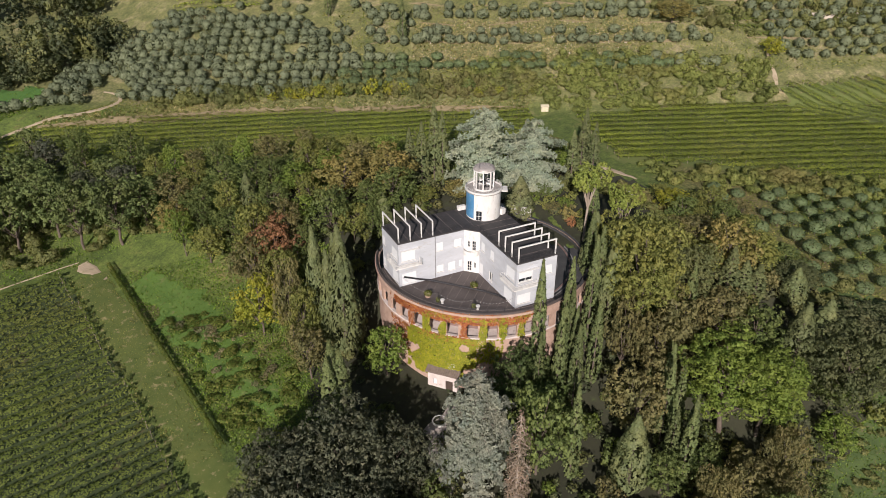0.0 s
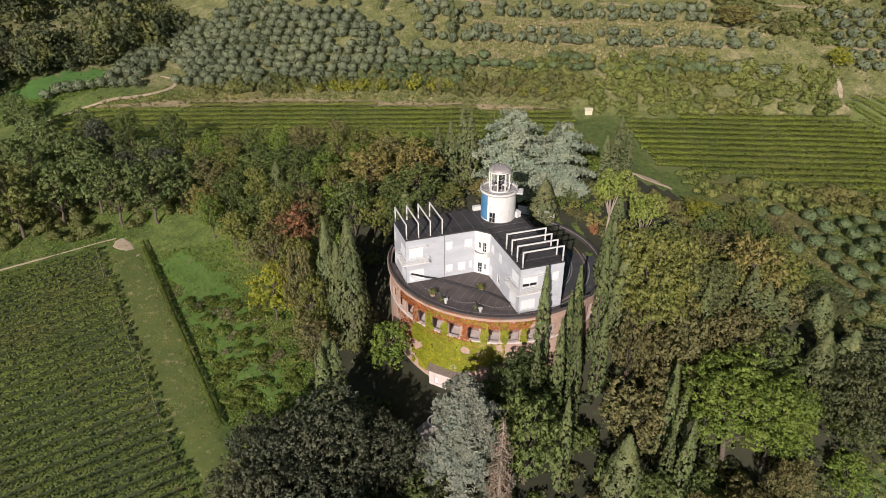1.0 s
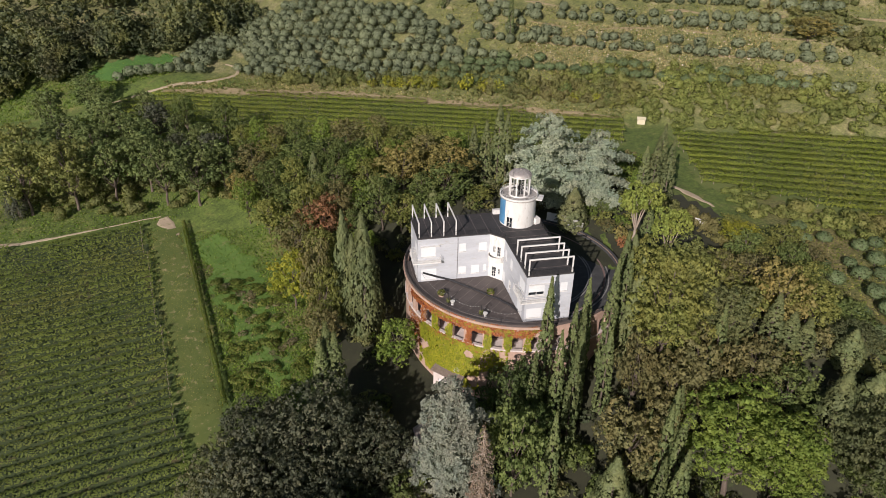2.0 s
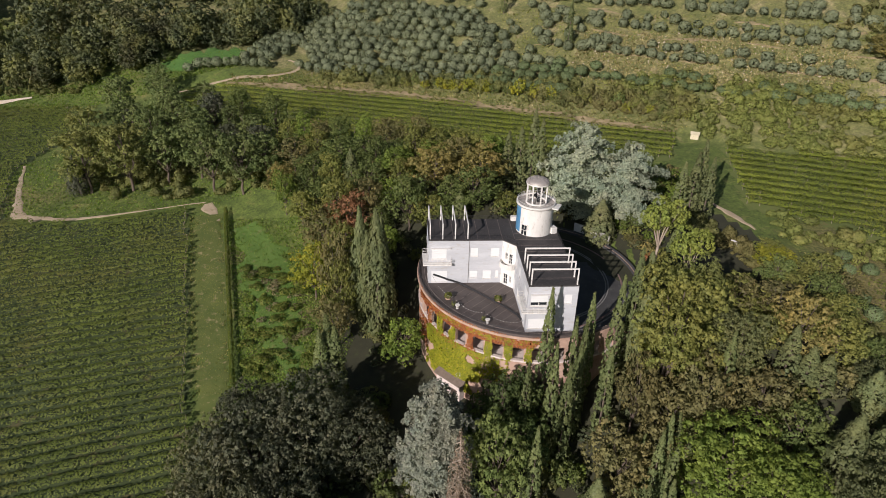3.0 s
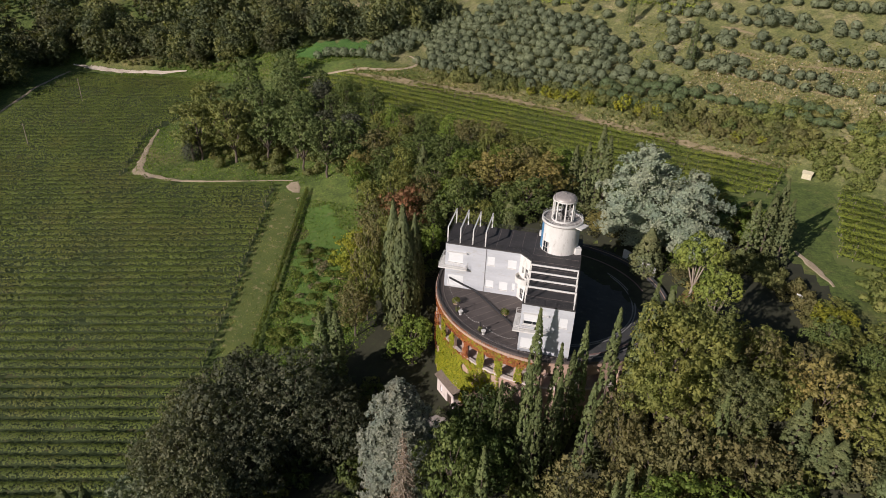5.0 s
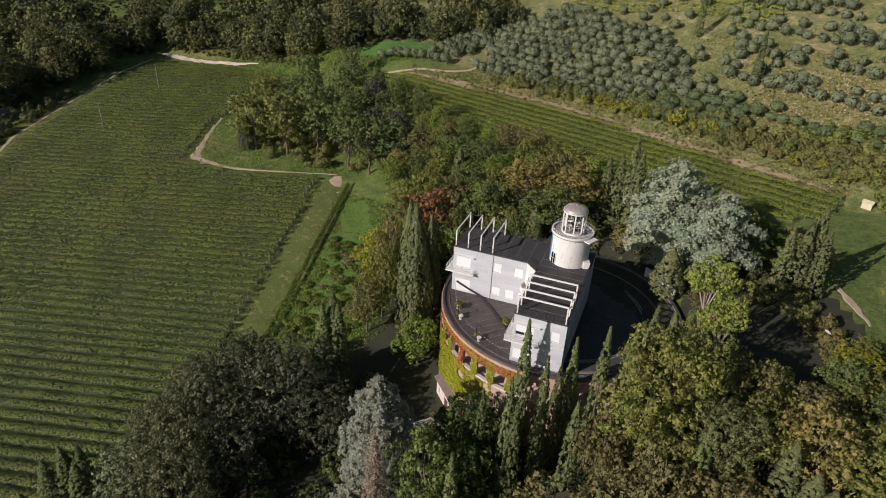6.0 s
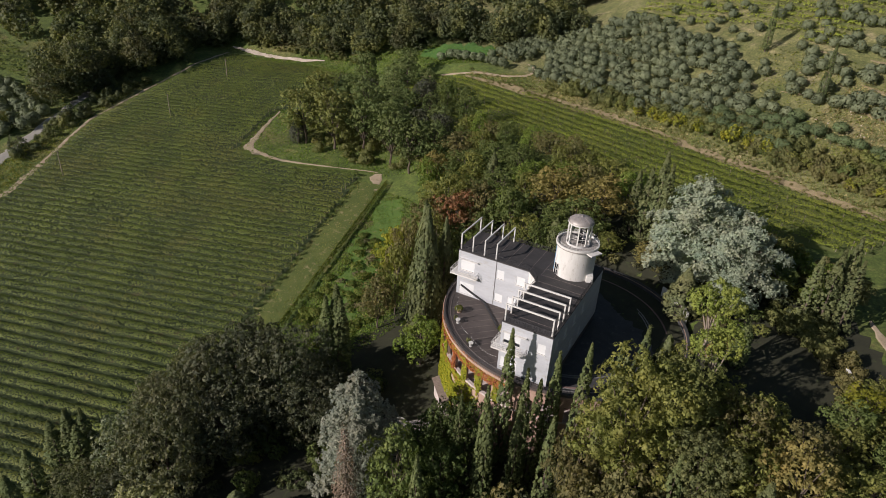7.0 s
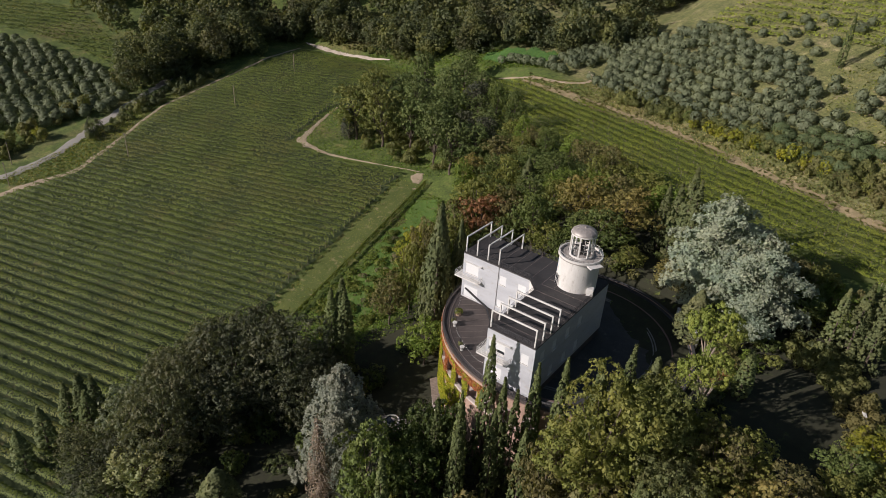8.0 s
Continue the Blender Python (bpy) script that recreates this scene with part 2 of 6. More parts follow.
# ---- helpers for meshes ----
def mesh_ob(name, verts, faces, mat, parent=None, label="", smooth=False):
    """A mesh from points and faces. Leaves come as rows of six: the place, and the outward direction of their clump, which shades them."""
    me = bpy.data.meshes.new(name)
    if isinstance(verts, np.ndarray):
        n, k = len(verts), len(faces)
        me.vertices.add(n)
        me.vertices.foreach_set("co", np.ascontiguousarray(verts[:, :3], dtype=np.float32).ravel())
        me.loops.add(3 * k)
        me.loops.foreach_set("vertex_index", np.ascontiguousarray(faces, dtype=np.int32).ravel())
        me.polygons.add(k)
        me.polygons.foreach_set("loop_start", np.arange(0, 3 * k, 3, dtype=np.int32))
        me.update(calc_edges=True)
        if verts.shape[1] == 6:
            soft = me.attributes.new("custom_normal", "FLOAT_VECTOR", "POINT")
            soft.data.foreach_set("vector", np.ascontiguousarray(verts[:, 3:], dtype=np.float32).ravel())
    else:
        me.from_pydata(verts, [], faces.tolist() if isinstance(faces, np.ndarray) else faces)
    me.materials.append(mat)
    if smooth:
        me.polygons.foreach_set("use_smooth", [True] * len(me.polygons))
    ob = new(name, me)
    if parent:
        ob.parent = parent
    if label:
        tagged(ob, label)
    return ob


def part(name, bm, mat, parent=None, label="", smooth=False):
    me = bpy.data.meshes.new(name)
    bm.normal_update()
    bm.to_mesh(me)
    bm.free()
    me.materials.append(mat)
    if smooth:
        me.polygons.foreach_set("use_smooth", [True] * len(me.polygons))
    ob = new(name, me)
    if parent:
        ob.parent = parent
    if label:
        tagged(ob, label)
    return ob


def thing(name, label, category, group="", kind="", at=(0, 0, 0)):
    ob = new(name)
    ob.location = at
    ob.empty_display_size = 0.5
    return tagged(ob, label, category, group, kind)


def box(bm, x0, x1, y0, y1, z0, z1, m=None):
    c = Matrix.Translation(((x0 + x1) / 2, (y0 + y1) / 2, (z0 + z1) / 2)) @ Matrix.Diagonal((abs(x1 - x0), abs(y1 - y0), abs(z1 - z0), 1))
    bmesh.ops.create_cube(bm, size=1, matrix=(m @ c) if m else c)
    return bm


def boxes(*args, m=None, bevel=0.0):
    bm = bmesh.new()
    for a in args:
        box(bm, *a, m=m)
    if bevel:
        bmesh.ops.bevel(bm, geom=bm.edges[:], offset=bevel, segments=1, affect="EDGES")
    return bm


def bar(bm, a, b, r=0.03, sides=6):
    """A round bar from a to b."""
    a, b = Vector(a), Vector(b)
    d = b - a
    m = Matrix.Translation((a + b) / 2) @ d.to_track_quat("Z", "Y").to_matrix().to_4x4()
    bmesh.ops.create_cone(bm, cap_ends=True, segments=sides, radius1=r, radius2=r, depth=d.length, matrix=m)


def ring(r0, r1, z0, z1, a0=0.0, a1=360.0, n=96, at=(0, 0)):
    """A curved wall between two radii, two heights and two bearings, as a closed solid."""
    full = abs(a1 - a0) >= 359.9
    bm = bmesh.new()
    rows = []
    steps = n if full else n + 1
    for i in range(steps):
        a = radians(a0 + (a1 - a0) * i / n)
        c, s = math.cos(a), math.sin(a)
        rows.append([bm.verts.new((at[0] + r * c, at[1] + r * s, z)) for r, z in ((r0, z0), (r1, z0), (r1, z1), (r0, z1))])
    for i in range(n):
        p, q = rows[i], rows[(i + 1) % steps]
        for k in range(4):
            bm.faces.new((p[k], p[(k + 1) % 4], q[(k + 1) % 4], q[k]))
    if not full:
        bm.faces.new(rows[0][::-1])
        bm.faces.new(rows[-1])
    bmesh.ops.recalc_face_normals(bm, faces=bm.faces)
    return bm


def disc(r, z0, z1, n=96, at=(0, 0)):
    bm = bmesh.new()
    bmesh.ops.create_cone(bm, cap_ends=True, segments=n, radius1=r, radius2=r, depth=z1 - z0, matrix=Matrix.Translation((at[0], at[1], (z0 + z1) / 2)))
    return bm


def wall(length, height, thick, holes):
    """A wall along +x from the origin, its outside at y = 0 and its inside at y = thick; holes: (x0, x1, z0, z1) go through."""
    xs = sorted({0.0, length, *[h[0] for h in holes], *[h[1] for h in holes]})
    zs = sorted({0.0, height, *[h[2] for h in holes], *[h[3] for h in holes]})
    bm = bmesh.new()
    made = {}

    def v(x, y, z):
        k = (round(x, 4), y, round(z, 4))
        if k not in made:
            made[k] = bm.verts.new((x, y, z))
        return made[k]

    def solid(i, j):
        if not (0 <= i < len(xs) - 1 and 0 <= j < len(zs) - 1):
            return False
        x, z = (xs[i] + xs[i + 1]) / 2, (zs[j] + zs[j + 1]) / 2
        return not any(h[0] < x < h[1] and h[2] < z < h[3] for h in holes)

    for i in range(len(xs) - 1):
        for j in range(len(zs) - 1):
            if not solid(i, j):
                continue
            a, b, c, d = xs[i], xs[i + 1], zs[j], zs[j + 1]
            bm.faces.new((v(a, 0, c), v(b, 0, c), v(b, 0, d), v(a, 0, d)))
            bm.faces.new((v(a, thick, d), v(b, thick, d), v(b, thick, c), v(a, thick, c)))
            if not solid(i - 1, j):
                bm.faces.new((v(a, 0, d), v(a, thick, d), v(a, thick, c), v(a, 0, c)))
            if not solid(i + 1, j):
                bm.faces.new((v(b, 0, c), v(b, thick, c), v(b, thick, d), v(b, 0, d)))
            if not solid(i, j - 1):
                bm.faces.new((v(a, 0, c), v(a, thick, c), v(b, thick, c), v(b, 0, c)))
            if not solid(i, j + 1):
                bm.faces.new((v(a, 0, d), v(b, 0, d), v(b, thick, d), v(a, thick, d)))
    return bm


def cards(P, N, size, flat=0.5, long=1.0, up=None, soft=0.8):
    """Small bent leaf clumps at the points P, facing about N. Returns verts and faces."""
    n = len(P)
    out = N / (np.linalg.norm(N, axis=1)[:, None] + 1e-9)
    N = N + flat * rs.normal(size=(n, 3))
    N /= np.linalg.norm(N, axis=1)[:, None] + 1e-9
    T = rs.normal(size=(n, 3)) if up is None else np.tile(np.array(up, float), (n, 1)) + 0.35 * rs.normal(size=(n, 3))
    T -= N * (T * N).sum(1)[:, None]
    T /= np.linalg.norm(T, axis=1)[:, None] + 1e-9
    B = np.cross(N, T)
    s = (size * (0.6 + 0.8 * rs.rand(n)))[:, None] * 0.5
    V = np.empty((n, 3, 3))
    k = 0.6 + 0.5 * rs.rand(n, 1)
    V[:, 0] = P + T * s * long * 1.15 - N * s * 0.3
    V[:, 1] = P - T * s * long * 0.7 + B * s * k
    V[:, 2] = P - T * s * long * 0.5 - B * s * k
    shade = soft * out + (1 - soft) * N
    shade /= np.linalg.norm(shade, axis=1)[:, None] + 1e-9
    return np.concatenate([V.reshape(-1, 3), np.repeat(shade, 3, 0)], 1), np.arange(3 * n).reshape(n, 3)


def crown_points(lobes, per_area, inner=0.35, clump=0.0):
    """Points and outward directions on a group of rounded lobes (x, y, z, rx, ry, rz), none deep inside another lobe.
    clump: the radius of the leaf bunches that they gather in, with gaps between."""
    P, N = [], []
    for l in lobes:
        c, r = np.array(l[:3]), np.array(l[3:])
        area = 4 * math.pi * (r[0] * r[1] + r[1] * r[2] + r[0] * r[2]) / 3
        n = max(6, int(area / (2.3 * clump * clump))) if clump else int(per_area * area)
        d = rs.normal(size=(n, 3))
        d /= np.linalg.norm(d, axis=1)[:, None]
        d = d[d[:, 2] > -0.75]
        bumps = 1 + 0.1 * np.sin(d[:, 0] * 7 + c[0]) * np.sin(d[:, 1] * 8 + c[1]) + 0.08 * np.sin(d[:, 2] * 11 + c[2])
        P.append(c + d * r * (bumps * (1 - inner * rs.rand(len(d)) ** 2))[:, None])
        N.append(d / r * r.mean())
    P, N = np.concatenate(P), np.concatenate(N)
    keep = np.ones(len(P), bool)
    for l in lobes:
        q = (P - np.array(l[:3])) / (np.array(l[3:]) * 0.72)
        keep &= (q * q).sum(1) > 1
    P, N = P[keep], N[keep]
    if clump:
        k = max(3, int(per_area * 2.3 * clump * clump))
        P, N = np.repeat(P, k, 0), np.repeat(N, k, 0)
        s = np.repeat(0.6 + 0.7 * rs.rand(len(P) // k), k)[:, None]
        d = rs.normal(size=P.shape)
        d /= np.linalg.norm(d, axis=1)[:, None]
        d = d + 0.7 * N / (np.linalg.norm(N, axis=1)[:, None] + 1e-9) + np.array((0, 0, 0.25))
        d /= np.linalg.norm(d, axis=1)[:, None] + 1e-9
        P = P + d * clump * s * (0.7 + 0.35 * rs.rand(len(P), 1)) * np.array((1, 1, 0.75))
        N = d
    return P, N


def limb(bm, a, b, r0, r1, sides=7):
    a, b = Vector(a), Vector(b)
    m = Matrix.Translation((a + b) / 2) @ (b - a).to_track_quat("Z", "Y").to_matrix().to_4x4()
    bmesh.ops.create_cone(bm, cap_ends=True, segments=sides, radius1=r0, radius2=r1, depth=(b - a).length, matrix=m)


# ---- the land ----
HX, HY = -0.2, -0.3      # the house's centre


def ss(a, b, v):
    v = min(1.0, max(0.0, (v - a) / (b - a)))
    return v * v * (3 - 2 * v)


def rise(v, r):
    return 0.5 * (v + math.sqrt(v * v + r * r)) if v > -40 else 0.0


def bank_side(x, y):
    """How far a place lies up the olive hill, from the bank above the upper vineyard."""
    return max((x + 29) * (0.44 if x > -29 else 0.2) + (y - 115.5) * 0.9, y - 136)


def ground(x, y):
    """Height of the land: lower fields, the shelf that the house is cut into, the olive hill and the valley's far side."""
    low = -2.3 + 0.12 * (max(-140.0, min(110.0, y)) - 55) + 0.03 * (max(-260.0, x) + 82)
    shelf = 10.0 + 0.03 * (min(y, 130.0) - 26) + 0.02 * min(x, 200.0)
    w = ss(-25, 20, 0.75 * x + 0.66 * y)
    z = low * (1 - w) + shelf * w
    s = bank_side(x, y)
    z += 2.8 * ss(-1, 8, s) + (0.26 + 0.24 * ss(-75, -25, x)) * rise(s - 6, 6) - 0.18 * rise(s - 90, 20)
    z += 0.16 * rise(-0.75 * (x + 245) + 0.3 * (y - 40), 10)
    r = math.hypot(x - HX, y - HY)
    if r < 30:
        z = z * ss(25, 29, r) + min(z, 8.5) * (1 - ss(25, 29, r))
    return z


def land():
    def axis(a, b, step, out):
        core = list(np.arange(a, b + 0.1, step))
        low, high, k = [], [], step
        x0, x1 = core[0], core[-1]
        while x1 < out:
            k *= 1.25
            x1 += k
            x0 -= k
            high.append(x1)
            low.append(x0)
        return low[::-1] + core + high

    xs, ys = axis(-260, 220, 2.4, 2600), axis(-120, 200, 2.0, 2600)
    V = [(x, y, ground(x, y) + 0.25 * noise.noise((x * 0.11, y * 0.11, 0))) for y in ys for x in xs]
    n = len(xs)
    F = [(j * n + i, j * n + i + 1, (j + 1) * n + i + 1, (j + 1) * n + i) for j in range(len(ys) - 1) for i in range(n - 1)]
    return tagged(mesh_ob("ground", V, F, LAND, smooth=True), "grassy sloping farmland with dry patches and bare soil", "ground", kind="structure")


land()


def gz(x, y):
    return ground(x, y) + 0.25 * noise.noise((x * 0.11, y * 0.11, 0))


def inside(poly, x, y):
    hit = False
    for (x0, y0), (x1, y1) in zip(poly, poly[1:] + poly[:1]):
        if (y0 > y) != (y1 > y) and x < (x1 - x0) * (y - y0) / (y1 - y0) + x0:
            hit = not hit
    return hit


def ribbon(name, points, widths, mat, label, category, lift=0.12):
    """A track laid on the land, with uneven edges."""
    pts = [Vector((*p, 0)) for p in points]
    line, width = [], []
    for i in range(len(pts) - 1):
        n = max(2, int((pts[i + 1] - pts[i]).length / 1.5))
        for k in range(n):
            line.append(pts[i].lerp(pts[i + 1], k / n))
            width.append(widths[i] + (widths[i + 1] - widths[i]) * k / n)
    line.append(pts[-1])
    width.append(widths[-1])
    for _ in range(4):
        line = [line[0]] + [(line[i - 1] + line[i] * 2 + line[i + 1]) / 4 for i in range(1, len(line) - 1)] + [line[-1]]
    V, F, cols = [], [], 9
    for i, p in enumerate(line):
        d = (line[min(i + 1, len(line) - 1)] - line[max(i - 1, 0)]).normalized()
        side = Vector((-d.y, d.x, 0))
        for k in range(cols):
            f = (k / (cols - 1) - 0.5) * (width[i] * (0.85 + 0.7 * noise.noise((p.x * 0.35, p.y * 0.35, 0.0 if k < 4 else 9.0)) + 0.35 * noise.noise((p.x * 1.1, p.y * 1.1, float(k > 4)))))
            q = p + side * f
            edge = -0.2 if k in (0, cols - 1) else 0.0
            V.append((q.x, q.y, gz(q.x, q.y) + lift + edge))
    for i in range(len(line) - 1):
        for k in range(cols - 1):
            a = i * cols + k
            F.append((a, a + 1, a + cols + 1, a + cols))
    return tagged(mesh_ob(name, V, F, mat, smooth=True), label, category, kind="structure")


def sheet(name, poly, mat, label, category, step=2.0, lift=0.08):
    """A patch of other ground cover inside an outline, laid on the land."""
    x0, x1 = min(p[0] for p in poly), max(p[0] for p in poly)
    y0, y1 = min(p[1] for p in poly), max(p[1] for p in poly)
    V, F, at = [], [], {}

    def v(i, j):
        if (i, j) not in at:
            x, y = x0 + i * step + 0.8 * noise.noise((i * 0.7, j * 0.7, 1)), y0 + j * step + 0.8 * noise.noise((i * 0.7, j * 0.7, 5))
            at[i, j] = len(V)
            V.append((x, y, gz(x, y) + lift))
        return at[i, j]

    for i in range(int((x1 - x0) / step) + 1):
        for j in range(int((y1 - y0) / step) + 1):
            if inside(poly, x0 + (i + 0.5) * step, y0 + (j + 0.5) * step):
                F.append((v(i, j), v(i + 1, j), v(i + 1, j + 1), v(i, j + 1)))
    return tagged(mesh_ob(name, V, F, mat, smooth=True), label, category, kind="structure")


# ---- tracks, road, banks ----
LOWER = [(-88.0, 54.5), (-72.0, -10), (-57.5, -72), (-70, -110), (-150, -110), (-188, -50), (-181, -10), (-189, 14), (-205, 46), (-211, 90), (-211, 127), (-152, 133), (-139, 105), (-148, 80), (-138, 51), (-120, 49.5), (-104, 51)]
UPPER = [(-122, 119), (-104, 131), (-72, 125.5), (-52, 119.4), (-30, 114.4), (-2, 101.8), (18, 92.2), (39, 82.2), (58, 72.6), (50, 56), (30, 56), (-9, 64), (-36, 76), (-64, 83), (-86, 96), (-102, 102), (-114, 108)]
RIGHT = [(69, 64), (83, 58.5), (137, 36.5), (137, 30), (152, 6), (175, -20), (170, -30), (115, -18), (75, 16), (60, 27)]
FAN = [(140, 44), (152, 39), (176, 30), (196, 16), (186, -12), (176, -19), (153.5, 7), (138, 30)]
sheet("vineyard_ground", LOWER, VINE_SOIL, "dark green-brown soil between the vine rows", "ground")
sheet("vineyard_ground", UPPER, PERGOLA_SOIL, "dark green-brown soil between the vine rows", "ground")
sheet("vineyard_ground", RIGHT, PERGOLA_SOIL, "dark green-brown soil between the vine rows", "ground")
sheet("vineyard_ground", FAN, PERGOLA_SOIL, "dark green-brown soil between the vine rows", "ground")
# dark sheet that paints the shade over the park floor
sheet("woodland_floor", [(-46, 34), (-30, 62), (2, 52), (32, 44), (50, 27), (56, 14), (62, -8), (58, -30), (54, -62), (8, -74), (-30, -72), (-62, -60), (-60, -40), (-48, -25), (-43.5, -10), (-41, 8)], SHADE_SOIL, "leaf litter under the park trees, darkened for their shade", "ground")

sheet("brush_ground", [(58, -28), (66, -60), (68, -84), (50, -96), (10, -90), (6, -73.5), (53, -62.5)], BRUSH, "dark rough grass below the park trees", "ground", 2.0, 0.1)
ribbon("road", [(-205, -60), (-199, -24), (-200, -5), (-209, 14), (-220, 36), (-236, 73), (-250, 110)], [5.5] * 7, ROAD, "narrow grey asphalt valley road beside the vineyard", "road")
ribbon("dirt_track", [(-190, -45), (-186, -19), (-182, -4), (-193, 18), (-208, 46), (-214, 84), (-217, 112), (-218, 130)], [4, 4.5, 4, 2.2, 1.7, 1.5, 1.4, 1.4], DIRT, "pale dirt track along the vineyard edge", "track")
ribbon("dirt_track", [(-146, 84), (-141, 68), (-135, 54), (-120, 52), (-107, 54), (-95, 57), (-84, 59)], [1.0, 2.2, 3.8, 1.6, 0.9, 0.4, 0.4], DIRT, "pale dirt track bending round the vineyard corner", "track")
ribbon("bare_earth", [(-83.5, 58), (-81, 53), (-78.5, 49)], [4.0, 4.5, 2.5], DIRT, "trampled bare earth at the vineyard corner", "track")
ribbon("dirt_track", [(-112, 131.5), (-95.5, 133.2), (-88.3, 134.7), (-76, 133.5), (-67, 134.8), (-64.6, 138.5), (-66.5, 142.5), (-70.6, 145.5)], [0.8, 1.2, 1.5, 1.7, 2.0, 1.9, 1.5, 0.8], DIRT, "pale dirt track climbing to the olive grove", "track")
ribbon("bare_bank", [(-92, 132.5), (-72, 128), (-52, 121.8), (-30, 117), (-2, 104), (18, 94.5), (39, 84.5), (58, 75)], [1.0, 3.2, 4.4, 4.0, 3.0, 3.2, 2.6, 1.2], EARTH, "crumbling pale earth bank above the vineyard", "bank", 0.2)
ribbon("quarry_face", [(-221, 136.5), (-208, 136.5), (-195, 136.8), (-181, 138), (-168, 140)], [0.6, 3.0, 2.0, 2.2, 0.5], LIME, "pale exposed limestone face below the wood", "bank", 0.5)
ribbon("driveway", [(-15.5, -23.5), (-20, -23.5), (-24.5, -27), (-27, -33), (-27.5, -40)], [4, 6, 5.5, 4, 2.5], GRAVEL, "grey gravel drive at the villa entrance", "drive")
ribbon("garden_path", [(52, 30), (54, 25), (56, 20), (57, 16)], [0.6, 2.4, 1.8, 0.5], DIRT, "pale garden path beside the cypress trees", "track")
ribbon("grass_lane", [(-82, 52), (-78.2, 36), (-71.2, 6), (-66.4, -14), (-60, -40)], [9, 10, 9.6, 9, 8], LANE, "mown grass lane between vines and hedge", "lane", 0.14)
ribbon("meadow", [(-70, 46), (-63, 30), (-57, 12), (-53, 0), (-50, -10)], [8, 15, 14, 9, 3], MEADOW_SOIL, "bright green overgrown meadow", "meadow", 0.14)
ribbon("quarry_scar", [(176, 64), (184, 60), (194, 57)], [2, 5, 1.5], LIME, "pale bare scar high on the hillside", "bank", 0.3)
ribbon("hill_path", [(140.5, 44.5), (143, 47.5), (146, 54), (150, 60)], [1.5, 2.2, 1.6, 1.0], DIRT, "pale path up the olive hillside", "track")
ribbon("lawn", [(-121, 148), (-112, 150), (-100, 153), (-89, 155)], [6, 15, 16, 5], LAWN, "bright green mown field below the wood", "field", 0.25)
g = random.Random(3)
for ya in (124, 134, 146):
    line = [(20, ya + 3), (38, ya - 4), (60, ya - 18), (84, ya - 27), (110, ya - 42), (140, ya - 54), (170, ya - 70)]
    for (x0, y0), (x1, y1) in zip(line, line[1:]):   # broken stretches of bare edge along each terrace
        f0, f1 = g.uniform(0.0, 0.3), g.uniform(0.55, 1.0)
        at = [(x0 + (x1 - x0) * f, y0 + (y1 - y0) * f + g.uniform(-0.8, 0.8)) for f in (f0, (f0 + f1) / 2, f1)]
        ribbon("terrace_bank", at, [0.2, g.uniform(0.8, 2.0), 0.2], EARTH, "dry stony terrace edge on the olive hillside", "bank", 0.12)


# ---- the revolving villa ----
house = thing("villa", "round white modernist villa with dark flat roofs and creeper-covered base", "house", at=(HX, HY, 0))
FLOOR, ROOF, R = 9.9, 20.0, 23.6
HALF, END = 4.5, 21.7


def house_part(name, bm, mat, label="", smooth=False, parent=None):
    return part(name, bm, mat, parent or house, label, smooth)


house_part("base_wall", ring(R - 0.9, R - 0.25, -14, 3.8), STONE, "stucco base wall under yellow-green creeper")
# back wall coloured darker than the piers, as shade behind them
house_part("gallery_back_wall", ring(R - 4.2, R - 3.9, 3.6, 8.6), GALLERY_SHADE, "gallery wall with the shade of the recess in its colour")
house_part("gallery_floor", ring(R - 4.0, R - 0.9, 3.4, 3.75), PINK)
house_part("sill_band", ring(R - 0.75, R - 0.05, 3.8, 4.15), PINK)
house_part("upper_band", ring(R - 0.75, R - 0.15, 7.3, 9.25), STONE, "stucco band with red creeper")
house_part("cornice", ring(R - 0.8, R + 0.25, 9.25, 9.75, 150, 300, 70), STONE, "projecting cornice")
# rim in the shade colour; the lining is added to cover sunlit stucco
house_part("back_rim", ring(R - 0.6, R - 0.1, 9.25, 9.5, 300, 510, 90), PIT_SHADE, "rim of the sunken floor, coloured dark for shade")
house_part("pit_lining", ring(R - 0.87, R - 0.77, 8.4, 9.24, 290, 520, 90), PIT_SHADE, "added lining of the sunken floor, coloured dark for shade")
house_part("terrace_floor", ring(0.3, R - 0.3, 9.3, FLOOR, 169, 281, 80), DECK, "dark bitumen terrace")
# floor colour includes the shadow that lies over it
house_part("track_floor", disc(R - 0.3, 7.9, 8.4), PIT_SHADE, "sunken floor with circular rails, its shade put in the colour")
house_part("plinth", boxes((-HALF + 0.1, HALF - 0.1, -END + 0.1, HALF - 0.1, 8.4, FLOOR - 0.02), (-END + 0.1, -HALF + 0.1, -HALF + 0.1, HALF - 0.1, 8.4, FLOOR - 0.03)), DECK)
for r in (16.2, 16.7, 19.7, 20.4):
    house_part("track_rail", ring(r - 0.12, r + 0.12, 8.4, 8.5), LIGHT_SEAM, "worn circular rail")
house_part("parapet", ring(R - 0.3, R + 0.05, 9.75, 10.2, 150, 300, 70), DECK, "dark bitumen-covered parapet")
PERIOD = 9.5
for i in range(38):
    a = -166 + PERIOD * i
    if a < -166 + 360 - 5:
        house_part("pier", ring(R - 0.7, R - 0.2, 4.15, 7.3, a - 1.85, a + 1.85, 3), STONE)
for r in (22.3,):
    house_part("rail_track", ring(r - 0.06, r + 0.06, FLOOR, FLOOR + 0.08, 169, 281, 60), SEAM, "worn circular rail")
